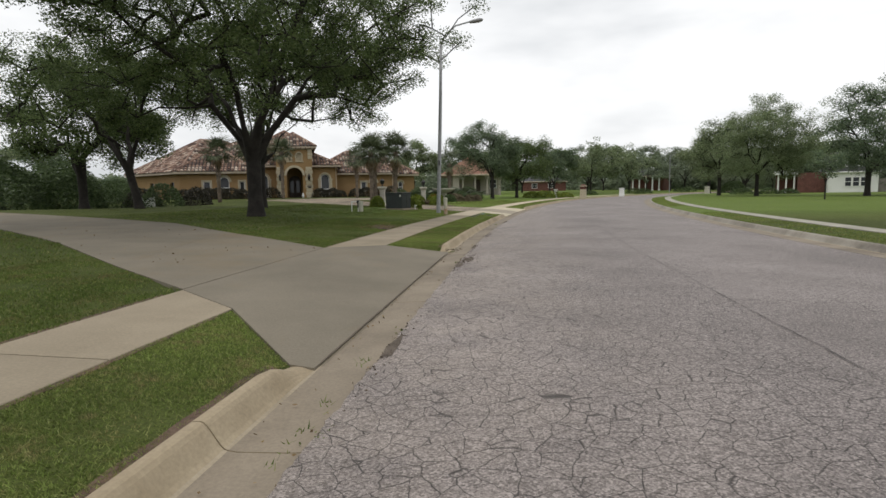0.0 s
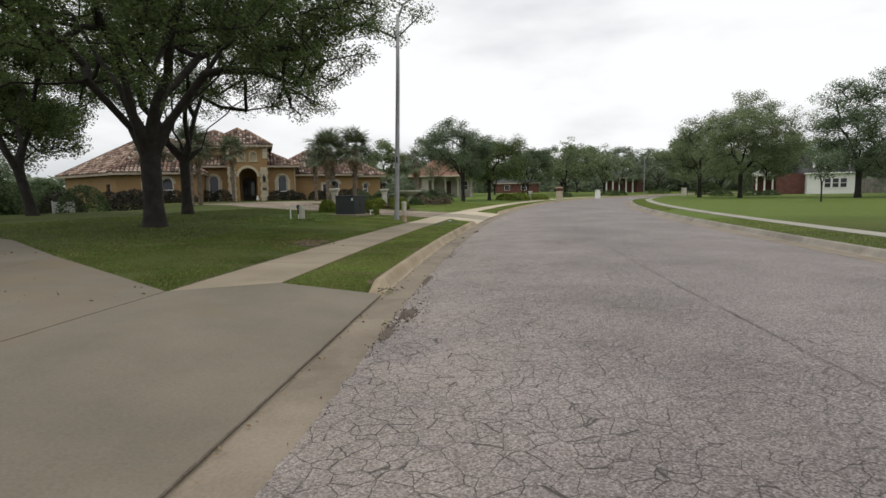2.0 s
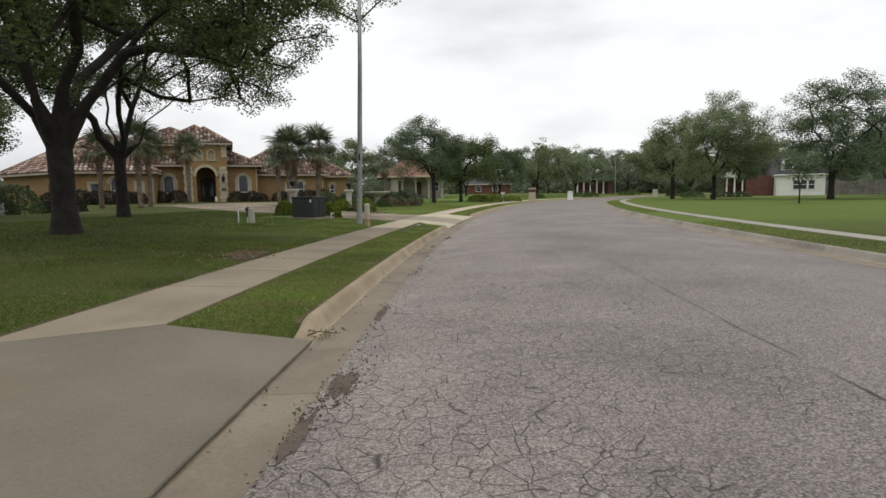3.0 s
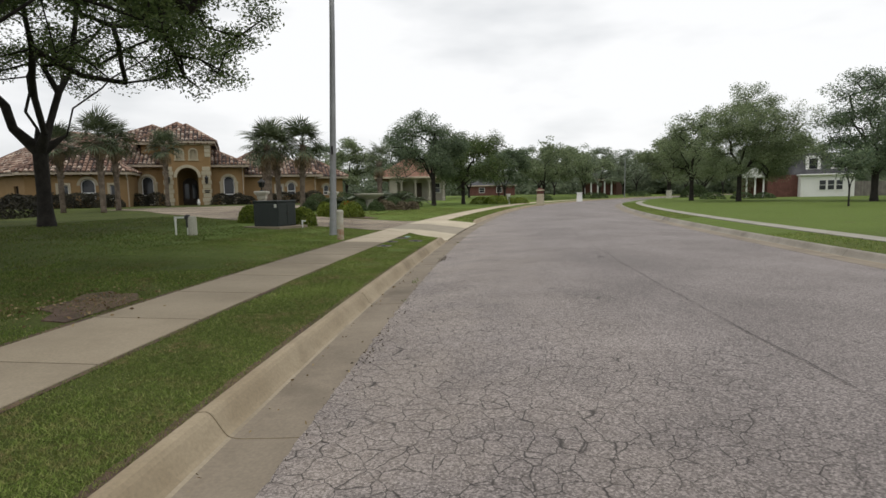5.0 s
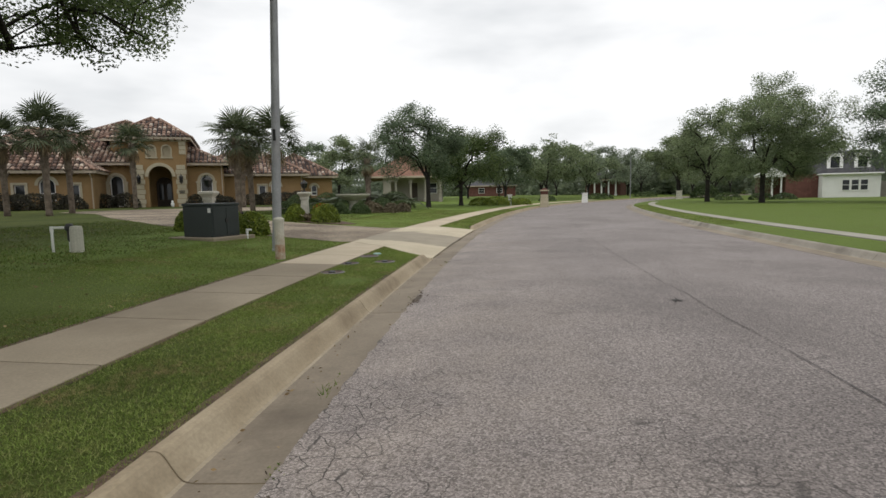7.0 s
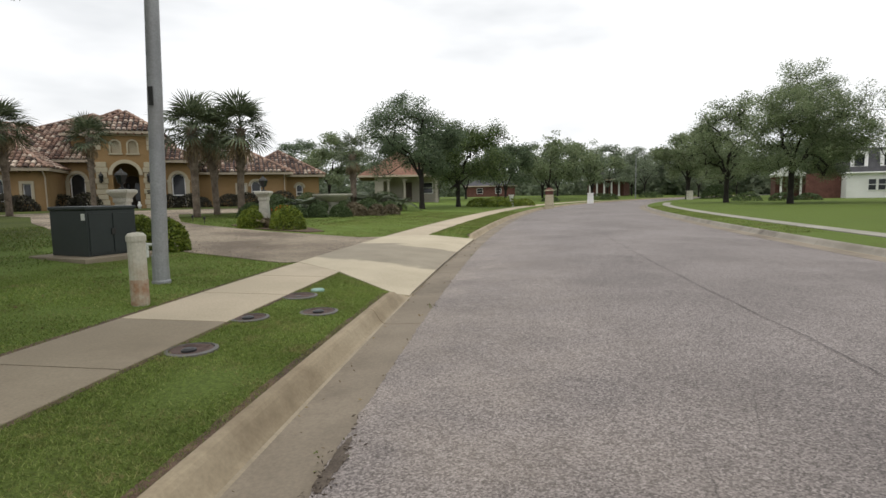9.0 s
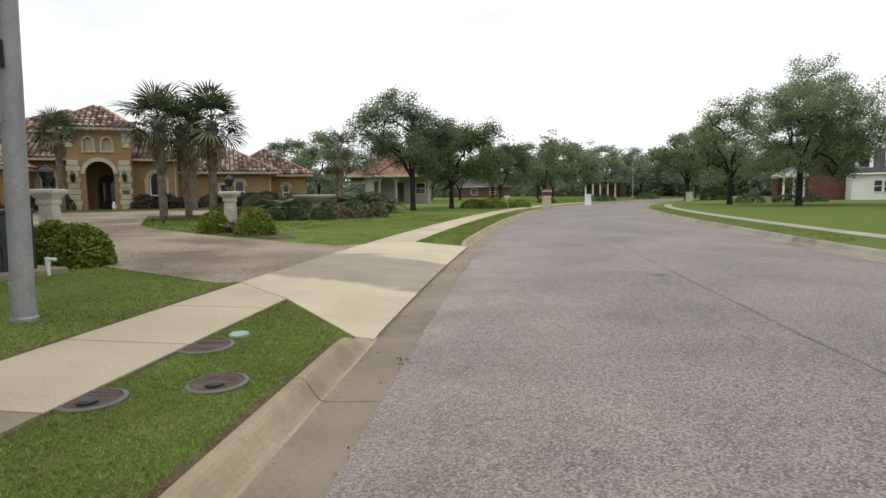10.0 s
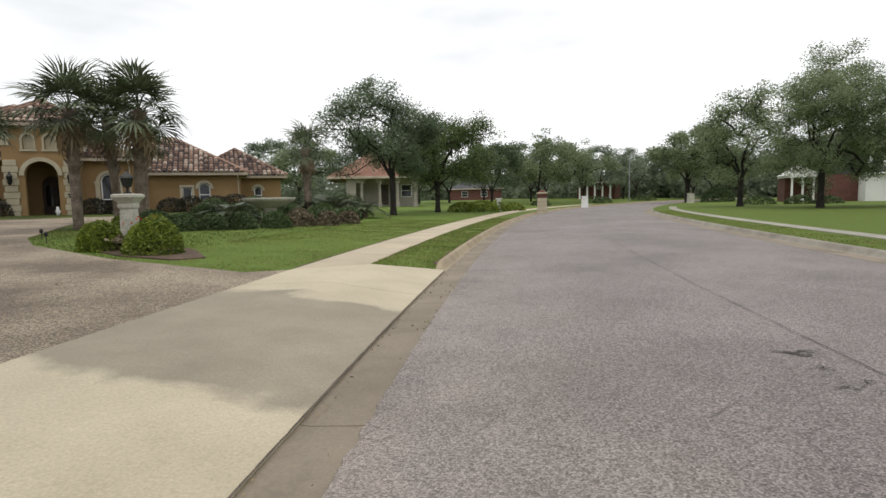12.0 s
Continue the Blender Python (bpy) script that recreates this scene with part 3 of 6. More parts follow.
kerb = thing("kerb", (0, 0, 0), "stained concrete kerb and gutter with open joints", "kerb", kind="structure")
kerb_right = thing("kerb_opposite", (0, 0, 0), "stained concrete kerb and gutter across the street", "kerb", kind="structure")
GAP_S = 3.95
joints = [18.5 + GAP_S * k for k in range(-8, 30)]


def kerb_piece(name, s0, s1, profile, parent):
    n = max(4, int((s1 - s0) / 0.18)) if s0 < 45 and profile is kerb_profile else 6
    v, f = strip_prism(s0, s1, profile, n)
    ob = mesh_object(name, v, f, M["kerb"] if profile is kerb_profile else M["kerb_grey"], parent)
    ob.data.materials.append(M["gutter"])
    ob.data.materials.append(M["kerb_pale"])
    w = len(profile(s0))
    for p in ob.data.polygons:
        if len(p.vertices) == 4:
            j = min(v % w for v in p.vertices)
            lo = 10 if profile is kerb_profile else 1
            p.material_index = int(lo <= j < lo + 3)
            # a paler strip along the foot of the kerb face
            if j == (9 if profile is kerb_profile else 4):
                p.material_index = 2
    return ob


for s0, s1 in zip(joints, joints[1:]):
    kerb_piece("kerb_segment", s0, s1, kerb_profile, kerb)
    kerb_piece("kerb_segment", s0 + 1.1, s1 + 1.1, right_kerb_profile, kerb_right)
far_v, far_f = strip_prism(joints[-1], 250, kerb_profile, 50)
mesh_object("kerb_segment", far_v, far_f, M["kerb"], kerb)
far_v, far_f = strip_prism(joints[-1] + 1.1, 250, right_kerb_profile, 50)
mesh_object("kerb_segment", far_v, far_f, M["kerb_grey"], kerb_right)


def slab(s0, s1, o0, o1, top, material, parent, gap=0.009, name="slab", n=2):
    verts, faces = [], []
    s0, s1 = (v if isinstance(v, list) else [v, v] for v in (s0, s1))
    cols = ((o0, -0.1), (o0, -0.006), (o0 + 0.008, 0.0), (o1 - 0.008, 0.0), (o1, -0.006), (o1, -0.1))
    for i in range(n + 1):
        for o, dz in cols:
            f = (o - o0) / (o1 - o0)
            p, q = s0[0] + (s0[1] - s0[0]) * f + gap, s1[0] + (s1[1] - s1[0]) * f - gap
            s = p + (q - p) * i / n
            x, y = street(s, o)
            verts.append((x, y, top(s, o) + dz))
    for i in range(n):
        for j in range(5):
            a = i * 6 + j
            faces.append((a, a + 6, a + 7, a + 1))
    faces += [(5, 4, 3, 2, 1, 0), tuple(n * 6 + j for j in range(6))]
    return mesh_object(name, verts, faces, material, parent)


def walk_top(s, o):
    return float(np.interp(o, (WALK_L, WALK_R), (0.206, 0.182)))


def right_top(s, o):
    return 0.205


sidewalk = thing("sidewalk", (0, 0, 0), "stained concrete sidewalk of square slabs", "sidewalk", kind="structure")
SLAB = 1.47
edges = [19.75 + SLAB * k for k in range(-16, 60)]
for a, b in zip(edges, edges[1:]):
    mid = (a + b) / 2
    if any(ap[0][1] - 0.4 < mid < ap[1][1] + 0.4 for ap in APRONS):
        continue
    ends = [[a, a], [b, b]]
    for ap in APRONS:
        if -0.5 < ap[0][1] - b <= 0.35:
            ends[1] = [ap[0][2], ap[0][1]]
        elif 0.35 < ap[0][1] - b <= SLAB - 0.5:
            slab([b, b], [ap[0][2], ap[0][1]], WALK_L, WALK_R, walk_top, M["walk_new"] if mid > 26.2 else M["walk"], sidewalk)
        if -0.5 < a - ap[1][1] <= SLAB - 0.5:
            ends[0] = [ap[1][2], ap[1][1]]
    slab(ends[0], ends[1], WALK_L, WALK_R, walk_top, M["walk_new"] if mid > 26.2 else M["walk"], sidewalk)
sidewalk_right = thing("sidewalk_opposite", (0, 0, 0), "pale concrete sidewalk across the street", "sidewalk", kind="structure")
for k in range(60):
    slab(-6 + 1.5 * k, -4.5 + 1.5 * k, WIDE + 1.95, WIDE + 2.58, right_top, M["walk_grey"], sidewalk_right)


# drives: the sloping apron over the kerb, then slabs up to the houses
def drive_apron(apron, cuts, material, parent):
    """Slabs of an apron between kerb and the sidewalk's far edge, with one joint at each cut."""
    fr = [0.0, *cuts, 1.0]
    for f0, f1 in zip(fr, fr[1:]):
        oo = [WALK_L, -2.4, WALK_R, -1.6, -1.3, -1.0, BACK, FACE, FLOW + 0.012]
        verts, faces = [], []
        for i in range(9):
            f = f0 + (f1 - f0) * i / 8
            for o in oo:
                n_s, f_s = apron_span(apron, o)
                s = n_s + (f_s - n_s) * f + (0.007 if i == 0 else -0.007 if i == 8 else 0)
                x, y = street(s, o)
                verts.append((x, y, float(np.interp(o, (WALK_L, WALK_R, FLOW), (0.208, 0.182, 0.018)))))
        w = len(oo)
        m = len(verts)
        verts += [(x, y, z - 0.12) for x, y, z in verts]
        for i in range(8):
            for j in range(w - 1):
                a = i * w + j
                faces.append((a, a + w, a + w + 1, a + 1))
        ring = [j for j in range(w)] + [i * w + w - 1 for i in range(1, 9)] + [8 * w + j for j in range(w - 2, -1, -1)] + [i * w for i in range(7, 0, -1)]
        for p, q in zip(ring, ring[1:] + ring[:1]):
            faces.append((p, q, q + m, p + m))
        mesh_object("slab", verts, faces, material, parent)


def split_outline(near, far, cuts):
    """Quads between two edge lines of a drive."""
    for (a, b), (c, d) in zip(zip(near, near[1:]), zip(far, far[1:])):
        yield [a, b, d, c]


def at_street(s, o):
    return tuple(float(v) for v in street(s, o))


drive_one = thing("driveway_concrete", (0, 0, 0), "wide stained concrete driveway with joints crossing the sidewalk", "driveway", kind="structure")
A1, A2 = APRONS
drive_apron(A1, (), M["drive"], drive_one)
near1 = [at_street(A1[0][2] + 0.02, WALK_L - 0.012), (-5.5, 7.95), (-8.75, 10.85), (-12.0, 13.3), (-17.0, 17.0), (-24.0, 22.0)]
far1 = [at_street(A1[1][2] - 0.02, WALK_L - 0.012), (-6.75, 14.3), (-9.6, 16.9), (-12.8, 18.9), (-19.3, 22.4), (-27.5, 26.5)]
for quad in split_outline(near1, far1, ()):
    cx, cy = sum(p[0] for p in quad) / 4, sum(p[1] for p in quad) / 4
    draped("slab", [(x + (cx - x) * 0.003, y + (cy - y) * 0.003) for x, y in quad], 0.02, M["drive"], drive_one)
drive_two = thing("driveway_pebble", (0, 0, 0), "curving exposed aggregate driveway in front of the stucco house", "driveway", kind="structure")
apron_two = thing("driveway_apron", (0, 0, 0), "pale concrete driveway apron with a grey stained middle", "driveway", kind="structure")
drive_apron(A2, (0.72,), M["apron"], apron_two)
near2 = [at_street(A2[0][2] + 0.02, WALK_L - 0.012), (-0.75, 30.45), (-2.6, 31.55), (-5.6, 33.6), (-8.0, 35.9), (-13.4, 42.4), (-18.0, 49.0), (-23.0, 53.5)]
far2 = [at_street(A2[1][2] - 0.02, WALK_L - 0.012), (0.1, 36.1), (-1.45, 36.9), (-3.0, 37.8), (-6.0, 40.3), (-7.8, 42.8), (-11.0, 50.0), (-15.0, 60.0)]
draped("slab", near2 + far2[::-1], 0.015, M["pebble"], drive_two)
draped("slab", [(-11.45, 51.1), (-7.6, 54.5), (-5.5, 60.5), (-9.0, 63.5), (-15.0, 60.05)], 0.015, M["pebble"], drive_two)


# ---- trees ----
def rand_dir(rng):
    v = rng.normal(size=3)
    return v / np.linalg.norm(v)


def grow(rng, height, trunk_h, crown, targets, lean=(0, 0), forks=4):
    """Nodes and radii of a tree's wood: trunk, forks, and branches to points spread in the crown (cx, cy, cz, rx, ry, rz)."""
    cx, cy, cz, rx, ry, rz = crown
    seed_of = rng.uniform(0, 50)
    nodes, parents = [np.array((0.0, 0, -0.15))], [-1]
    steps = 5
    for i in range(1, steps + 1):
        f = i / steps
        nodes.append(np.array((lean[0] * f, lean[1] * f, trunk_h * f)))
        parents.append(i - 1)
    base = steps
    ends = []
    for k in range(forks):
        ang = 2 * math.pi * (k + rng.uniform(-0.25, 0.25)) / forks
        end = np.array((cx + 0.5 * rx * math.cos(ang), cy + 0.5 * ry * math.sin(ang), cz + rz * rng.uniform(-0.35, 0.3)))
        last, p = nodes[base], base
        for i in range(1, 7):
            f = i / 6
            q = nodes[base] * (1 - f) + end * f
            q = q + np.array((0, 0, 0.25 * rz * math.sin(math.pi * f) * 0.4)) + rng.normal(size=3) * 0.07 * rx * 0.3
            nodes.append(q)
            parents.append(p)
            p = len(nodes) - 1
        ends.append(p)
    lobes = []
    while len(lobes) < max(14, targets // 9):
        d = rand_dir(rng)
        if d[2] < -0.72:
            continue
        lump = rng.uniform(0.62, 1.0) * (0.9 + 0.35 * noise.noise(Vector((d[0] * 1.6, d[1] * 1.6, d[2] * 1.6 + seed_of))))
        lobes.append(np.array((cx + rx * d[0] * lump, cy + ry * d[1] * lump, cz + rz * d[2] * lump)))
    size = 0.20 * (rx + ry + rz) / 3 + 0.25
    pts = []
    while len(pts) < targets:
        c = lobes[len(pts) % len(lobes)] if rng.uniform() < 0.86 else np.array((cx, cy, cz)) + rand_dir(rng) * rng.uniform(0.3, 0.8) * np.array((rx, ry, rz))
        pts.append(c + rand_dir(rng) * size * rng.uniform(0.3, 1.0) * np.array((1.15, 1.15, 0.7)))
    pts.sort(key=lambda p: np.linalg.norm(p - nodes[base]))
    tips = []
    arr = np.array(nodes)
    for p in pts:
        d = np.linalg.norm(arr[base:] - p, axis=1)
        j = base + int(np.argmin(d))
        m = max(1, int(d.min() / 0.7))
        prev = j
        for i in range(1, m + 1):
            f = i / m
            q = nodes[j] * (1 - f) + p * f + (rng.normal(size=3) * 0.08 if i < m else 0) + np.array((0, 0, 0.12 * math.sin(math.pi * f)))
            nodes.append(q)
            parents.append(prev)
            prev = len(nodes) - 1
        tips.append(prev)
        arr = np.array(nodes)
    return nodes, parents, tips


def wood_mesh(nodes, parents, tip_r, power, trunk_r, sides=5):
    kids = [[] for _ in nodes]
    for i, p in enumerate(parents):
        if p >= 0:
            kids[p].append(i)
    area = np.zeros(len(nodes))
    for i in range(len(nodes) - 1, -1, -1):
        area[i] += tip_r ** power if not kids[i] else 0
        if parents[i] >= 0:
            area[parents[i]] += area[i]
    rad = area ** (1 / power)
    rad = rad * (trunk_r / rad[3])
    rad = np.maximum(rad, tip_r)
    rad[0], rad[1] = trunk_r * 1.55, trunk_r * 1.15
    rad[2:6] = np.linspace(trunk_r * 1.03, trunk_r * 1.1, 4)
    verts, faces = [], []
    for i, p in enumerate(parents):
        if p < 0:
            continue
        a, b = nodes[p], nodes[i]
        way = b - a
        ln = np.linalg.norm(way)
        if ln < 1e-4:
            continue
        way = way / ln
        n = 10 if rad[p] > 0.12 else sides
        ra = min(rad[p], rad[i] * 1.5) if p > 5 else rad[p]
        side = np.cross(way, (0.1, 0.96, 0.2))
        side /= np.linalg.norm(side)
        up = np.cross(side, way)
        k = len(verts)
        for c, r in ((a, ra), (b + way * (rad[i] * 0.3 if i > 5 else 0.02), rad[i])):
            for j in range(n):
                t = 2 * math.pi * j / n
                verts.append(c + r * (math.cos(t) * side + math.sin(t) * up))
        for j in range(n):
            faces.append((k + j, k + (j + 1) % n, k + n + (j + 1) % n, k + n + j))
    return verts, faces


def leaf_cloud(rng, centres, per, spread, size, flat=0.7, hang=0.0):
    """Many small folded leaf sprays round the centres: arrays of corners and quads."""
    n = len(centres) * per
    c = np.repeat(np.array(centres), per, axis=0)
    q = rng.normal(size=(n, 3))
    q *= (rng.uniform(0, 1, n) ** 0.45 / np.linalg.norm(q, axis=1))[:, None]
    c = c + q * spread * 1.7 * np.array((1, 1, flat))
    a = rng.normal(size=(n, 3))
    a[:, 2] = a[:, 2] * 0.6 - hang
    a /= np.linalg.norm(a, axis=1)[:, None]
    b = np.cross(a, rng.normal(size=(n, 3)))
    b /= np.linalg.norm(b, axis=1)[:, None]
    ln = size * rng.uniform(0.6, 1.4, n)[:, None]
    v = np.stack((c - a * ln, c + b * ln * 0.45, c + a * ln, c - b * ln * 0.45), axis=1).reshape(-1, 3)
    f = np.arange(n * 4).reshape(-1, 4)
    return v, f


def quads_object(name, v, f, material, parent, label=""):
    me = bpy.data.meshes.new(name)
    me.vertices.add(len(v))
    me.vertices.foreach_set("co", np.asarray(v, dtype=np.float32).ravel())
    w = f.shape[1]
    me.loops.add(f.size)
    me.loops.foreach_set("vertex_index", f.astype(np.int32).ravel())
    me.polygons.add(len(f))
    me.polygons.foreach_set("loop_start", np.arange(0, f.size, w, dtype=np.int32))
    me.update(calc_edges=True)
    me.materials.append(material)
    ob = new(name, me)
    ob.parent = parent
    return tagged(ob, label)


def tree(name, at, height, trunk_h, crown, trunk_r, targets, per, leaf, spread, material, label, seed, lean=(0, 0), forks=4, flat=0.7, hang=0.0, group="", turn=0.0):
    rng = np.random.default_rng(seed)
    t = thing(name, (*at, ground_z(*at)), label, "tree", group, turn=turn)
    nodes, parents, tips = grow(rng, height, trunk_h, crown, targets, lean, forks)
    v, f = wood_mesh(nodes, parents, 0.012 if trunk_r > 0.1 else 0.008, 2.2, trunk_r)
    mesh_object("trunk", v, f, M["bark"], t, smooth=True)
    v, f = leaf_cloud(rng, [nodes[i] for i in tips], per, spread, leaf, flat, hang)
    quads_object("crown", v, f, material, t)
    return t


def shrub(name, at, size, material, label, seed, leaves=1500, leaf=0.05, category="shrub", group="", lumps=9):
    """A clipped or loose bush: stems and a lumpy shell of leaves; size is (rx, ry, height)."""
    rng = np.random.default_rng(seed)
    t = thing(name, (*at, ground_z(*at)), label, category, group)
    bm = bmesh.new()
    for k in range(5):
        ang = 2 * math.pi * k / 5
        add_tube(bm, [(0.05 * math.cos(ang), 0.05 * math.sin(ang), -0.05), (0.4 * size[0] * math.cos(ang), 0.4 * size[1] * math.sin(ang), size[2] * 0.55)], [0.018, 0.008], 4)
    part("stems", bm, M["bark"], t)
    d = rng.normal(size=(leaves, 3))
    d /= np.linalg.norm(d, axis=1)[:, None]
    d[:, 2] = np.abs(d[:, 2]) * 1.0 - 0.15
    hubs = rng.normal(size=(lumps, 3))
    hubs /= np.linalg.norm(hubs, axis=1)[:, None]
    swell = np.max(d @ hubs.T, axis=1)
    r = rng.uniform(0.55, 1.0, leaves) ** 0.4 * (0.80 + 0.22 * swell)
    c = d * r[:, None] * np.array((size[0], size[1], size[2] * 0.95)) + np.array((0, 0, size[2] * 0.12))
    c[:, 2] = np.maximum(c[:, 2], 0.02)
    v, f = leaf_cloud(rng, c, 1, 0.01, leaf)
    quads_object("foliage", v, f, material, t)
    return t


# the large oak over the lawn, its neighbour, and the trees behind the first drive
tree("oak_tree", (-8.9, 21.7), 12, 2.3, (0.5, 0.5, 7.6, 9.2, 9.2, 4.9), 0.27, 860, 230, 0.053, 0.37, M["leaf_oak"], "large spreading oak with a dark forked trunk on the lawn", 11, forks=7, group="oaks on the lawn")
tree("oak_tree", (-12.3, 31.0), 11, 2.6, (0.6, 0.0, 7.0, 6.6, 6.2, 3.5), 0.21, 420, 210, 0.054, 0.38, M["leaf_oak"], "spreading oak with a forked trunk near the stucco house", 12, forks=5, group="oaks on the lawn")
tree("oak_tree", (-18.9, 29.7), 10, 2.2, (-2.0, 0.3, 6.4, 5.0, 5.0, 3.5), 0.2, 310, 190, 0.058, 0.38, M["leaf_oak"], "oak with several leaning limbs beside the drive", 13, forks=4, lean=(-0.5, 0), group="oaks on the lawn")
tree("oak_tree", (-26.6, 35.6), 11, 2.4, (0.2, 0.0, 6.4, 6.2, 5.8, 4.2), 0.26, 330, 130, 0.085, 0.5, M["leaf_oak"], "broad shade tree beyond the concrete drive", 14, forks=4, group="oaks on the lawn")
tree("oak_tree", (-16.8, 12.8), 11, 3.0, (4.2, -0.8, 9.2, 6.8, 6.8, 3.2), 0.28, 340, 250, 0.056, 0.40, M["leaf_oak"], "shade tree overhanging the concrete drive", 15, forks=5, group="oaks on the lawn")

# trees of the opposite lawn
tree("elm_tree", (31.4, 62.1), 12.5, 2.6, (1.2, 0, 5.6, 5.4, 5.4, 5.5), 0.19, 600, 135, 0.07, 0.46, M["leaf_elm"], "large feathery elm on the opposite lawn", 21, forks=5, group="elms on the opposite lawn")
tree("elm_tree", (36.6, 52.6), 10.5, 2.2, (1.2, 0, 5.6, 5.4, 5.4, 4.9), 0.22, 420, 115, 0.08, 0.5, M["leaf_dark"], "dense dark tree in front of the white house", 22, forks=5, group="elms on the opposite lawn")
tree("elm_tree", (31.0, 70.4), 10.5, 2.4, (-0.2, 0, 5.2, 3.4, 3.6, 4.8), 0.2, 280, 75, 0.09, 0.5, M["leaf_elm"], "dark narrow shade tree behind the large elm", 26, forks=4, group="elms on the opposite lawn")
tree("elm_tree", (41.6, 98.5), 11, 2.6, (0, 0, 6.4, 5.2, 5.0, 4.6), 0.28, 230, 80, 0.15, 0.55, M["leaf_elm"], "round shade tree by the bend of the street", 24, forks=5, group="elms on the opposite lawn")
tree("young_tree", (27.2, 43.6), 4.2, 1.1, (0, 0, 2.7, 1.3, 1.3, 1.4), 0.05, 60, 26, 0.09, 0.22, M["leaf_dark"], "slender young tree on the opposite lawn", 25, forks=4)

# the left side of the street beyond the stucco house
tree("elm_tree", (2.15, 61.5), 9.6, 2.4, (-0.7, 0, 5.1, 3.5, 3.5, 3.5), 0.17, 330, 95, 0.075, 0.42, M["leaf_dark"], "tall dark shade tree on the far lawn", 31, forks=5, group="shade trees down the street")
tree("elm_tree", (5.4, 68.0), 8.6, 2.0, (0.3, 0, 4.3, 4.4, 4.4, 3.4), 0.17, 340, 95, 0.08, 0.5, M["leaf_oak"], "broad feathery shade tree on the far lawn", 32, forks=5, group="shade trees down the street")


# bare soil along the edged grass, and the ragged rim of the asphalt
def edge_strip(name, o0, o1, s0, s1, material, parent, lift, ragged=0.015, step=0.07, skip=True, flat=None):
    rng = np.random.default_rng(int(abs(o0) * 1000) + 3)
    verts, faces = [], []
    n = int((s1 - s0) / step)
    last = False
    for i in range(n + 1):
        s = s0 + step * i
        a = o0 + ragged * (noise.noise((s * 5, o0, 0)) + 0.7 * noise.noise((s * 17, o0, 2)))
        b = o1 + (ragged * noise.noise((s * 6, o1, 5)) if skip else 0)
        for o in (a, b):
            x, y = street(s, o)
            verts.append((x, y, (flat if flat is not None else level(s, o)) + lift))
        open_here = skip and any(p - 0.25 < s < q + 0.25 for p, q in (apron_span(ap, o0) for ap in APRONS))
        if i and not open_here and not last:
            faces.append((2 * i - 2, 2 * i - 1, 2 * i + 1, 2 * i))
        last = open_here
    return mesh_object(name, verts, faces, material, parent)


edge_strip("soil_edge", BACK - 0.075, BACK - 0.002, -2, 70, M["soil"], ground, 0.006)
edge_strip("soil_edge", WALK_R + 0.002, WALK_R + 0.05, -2, 70, M["soil"], ground, 0.006)
edge_strip("soil_edge", WALK_L - 0.085, WALK_L - 0.002, -2, 70, M["soil"], ground, 0.006)
edge_strip("asphalt_rim", -0.015, 0.25, -3, 70, M["asphalt"], road, 0.014, 0.028, 0.04, False, 0.0)
edge_strip("dirt_rim", -0.018, 0.012, -3, 70, M["dirt"], road, 0.009, 0.03, 0.04, False, 0.0)


def dirt_patch(s0, o0, ls, lo, seed):
    verts, faces = [], []
    for k in range(40):
        a = 2 * math.pi * k / 40
        r = 0.75 + 0.5 * noise.noise((math.cos(a) * 1.6, math.sin(a) * 1.6, seed)) + 0.2 * noise.noise((math.cos(a) * 6, math.sin(a) * 6, seed))
        x, y = street(s0 + ls * r * math.cos(a), max(-0.03, o0 + lo * r * math.sin(a)))
        verts.append((x, y, 0.019))
    x, y = street(s0, o0)
    verts.append((x, y, 0.028))
    for k in range(40):
        faces.append((k, (k + 1) % 40, 40))
    mesh_object("dirt_patch", verts, faces, M["dirt"], road)


def joint_strip(s0, s1, o, w, z, material, parent, seed):
    """A dark dirty joint that runs along the street, of uneven width."""
    verts, faces = [], []
    n = int((s1 - s0) / 0.06)
    for i in range(n + 1):
        t = s0 + (s1 - s0) * i / n
        ww = w * (0.65 + 0.7 * abs(noise.noise((t * 3.1, seed, 0.0)))) * (0.3 if i in (0, n) else 1)
        oc = o + 0.006 * noise.noise((t * 9.0, seed, 4.0))
        for d in (-ww / 2, ww / 2):
            x, y = street(t, oc + d)
            verts.append((x, y, z))
    for i in range(n):
        faces.append((2 * i, 2 * i + 1, 2 * i + 3, 2 * i + 2))
    return mesh_object("joint", verts, faces, material, parent)


joint_strip(A1[0][0] + 0.1, A1[1][0] - 0.1, FLOW + 0.02, 0.022, 0.0225, M["dirt"], drive_one, 1)
joint_strip(A2[0][0] + 0.1, A2[1][0] - 0.1, FLOW + 0.02, 0.024, 0.0225, M["dirt"], apron_two, 2)
dirt_patch(10.75, 0.10, 0.34, 0.12, 1)
dirt_patch(9.9, 0.03, 0.4, 0.06, 2)
dirt_patch(13.0, 0.02, 0.5, 0.05, 3)
dirt_patch(23.2, 0.02, 0.35, 0.06, 4)
dirt_patch(4.6, 0.02, 0.5, 0.06, 5)


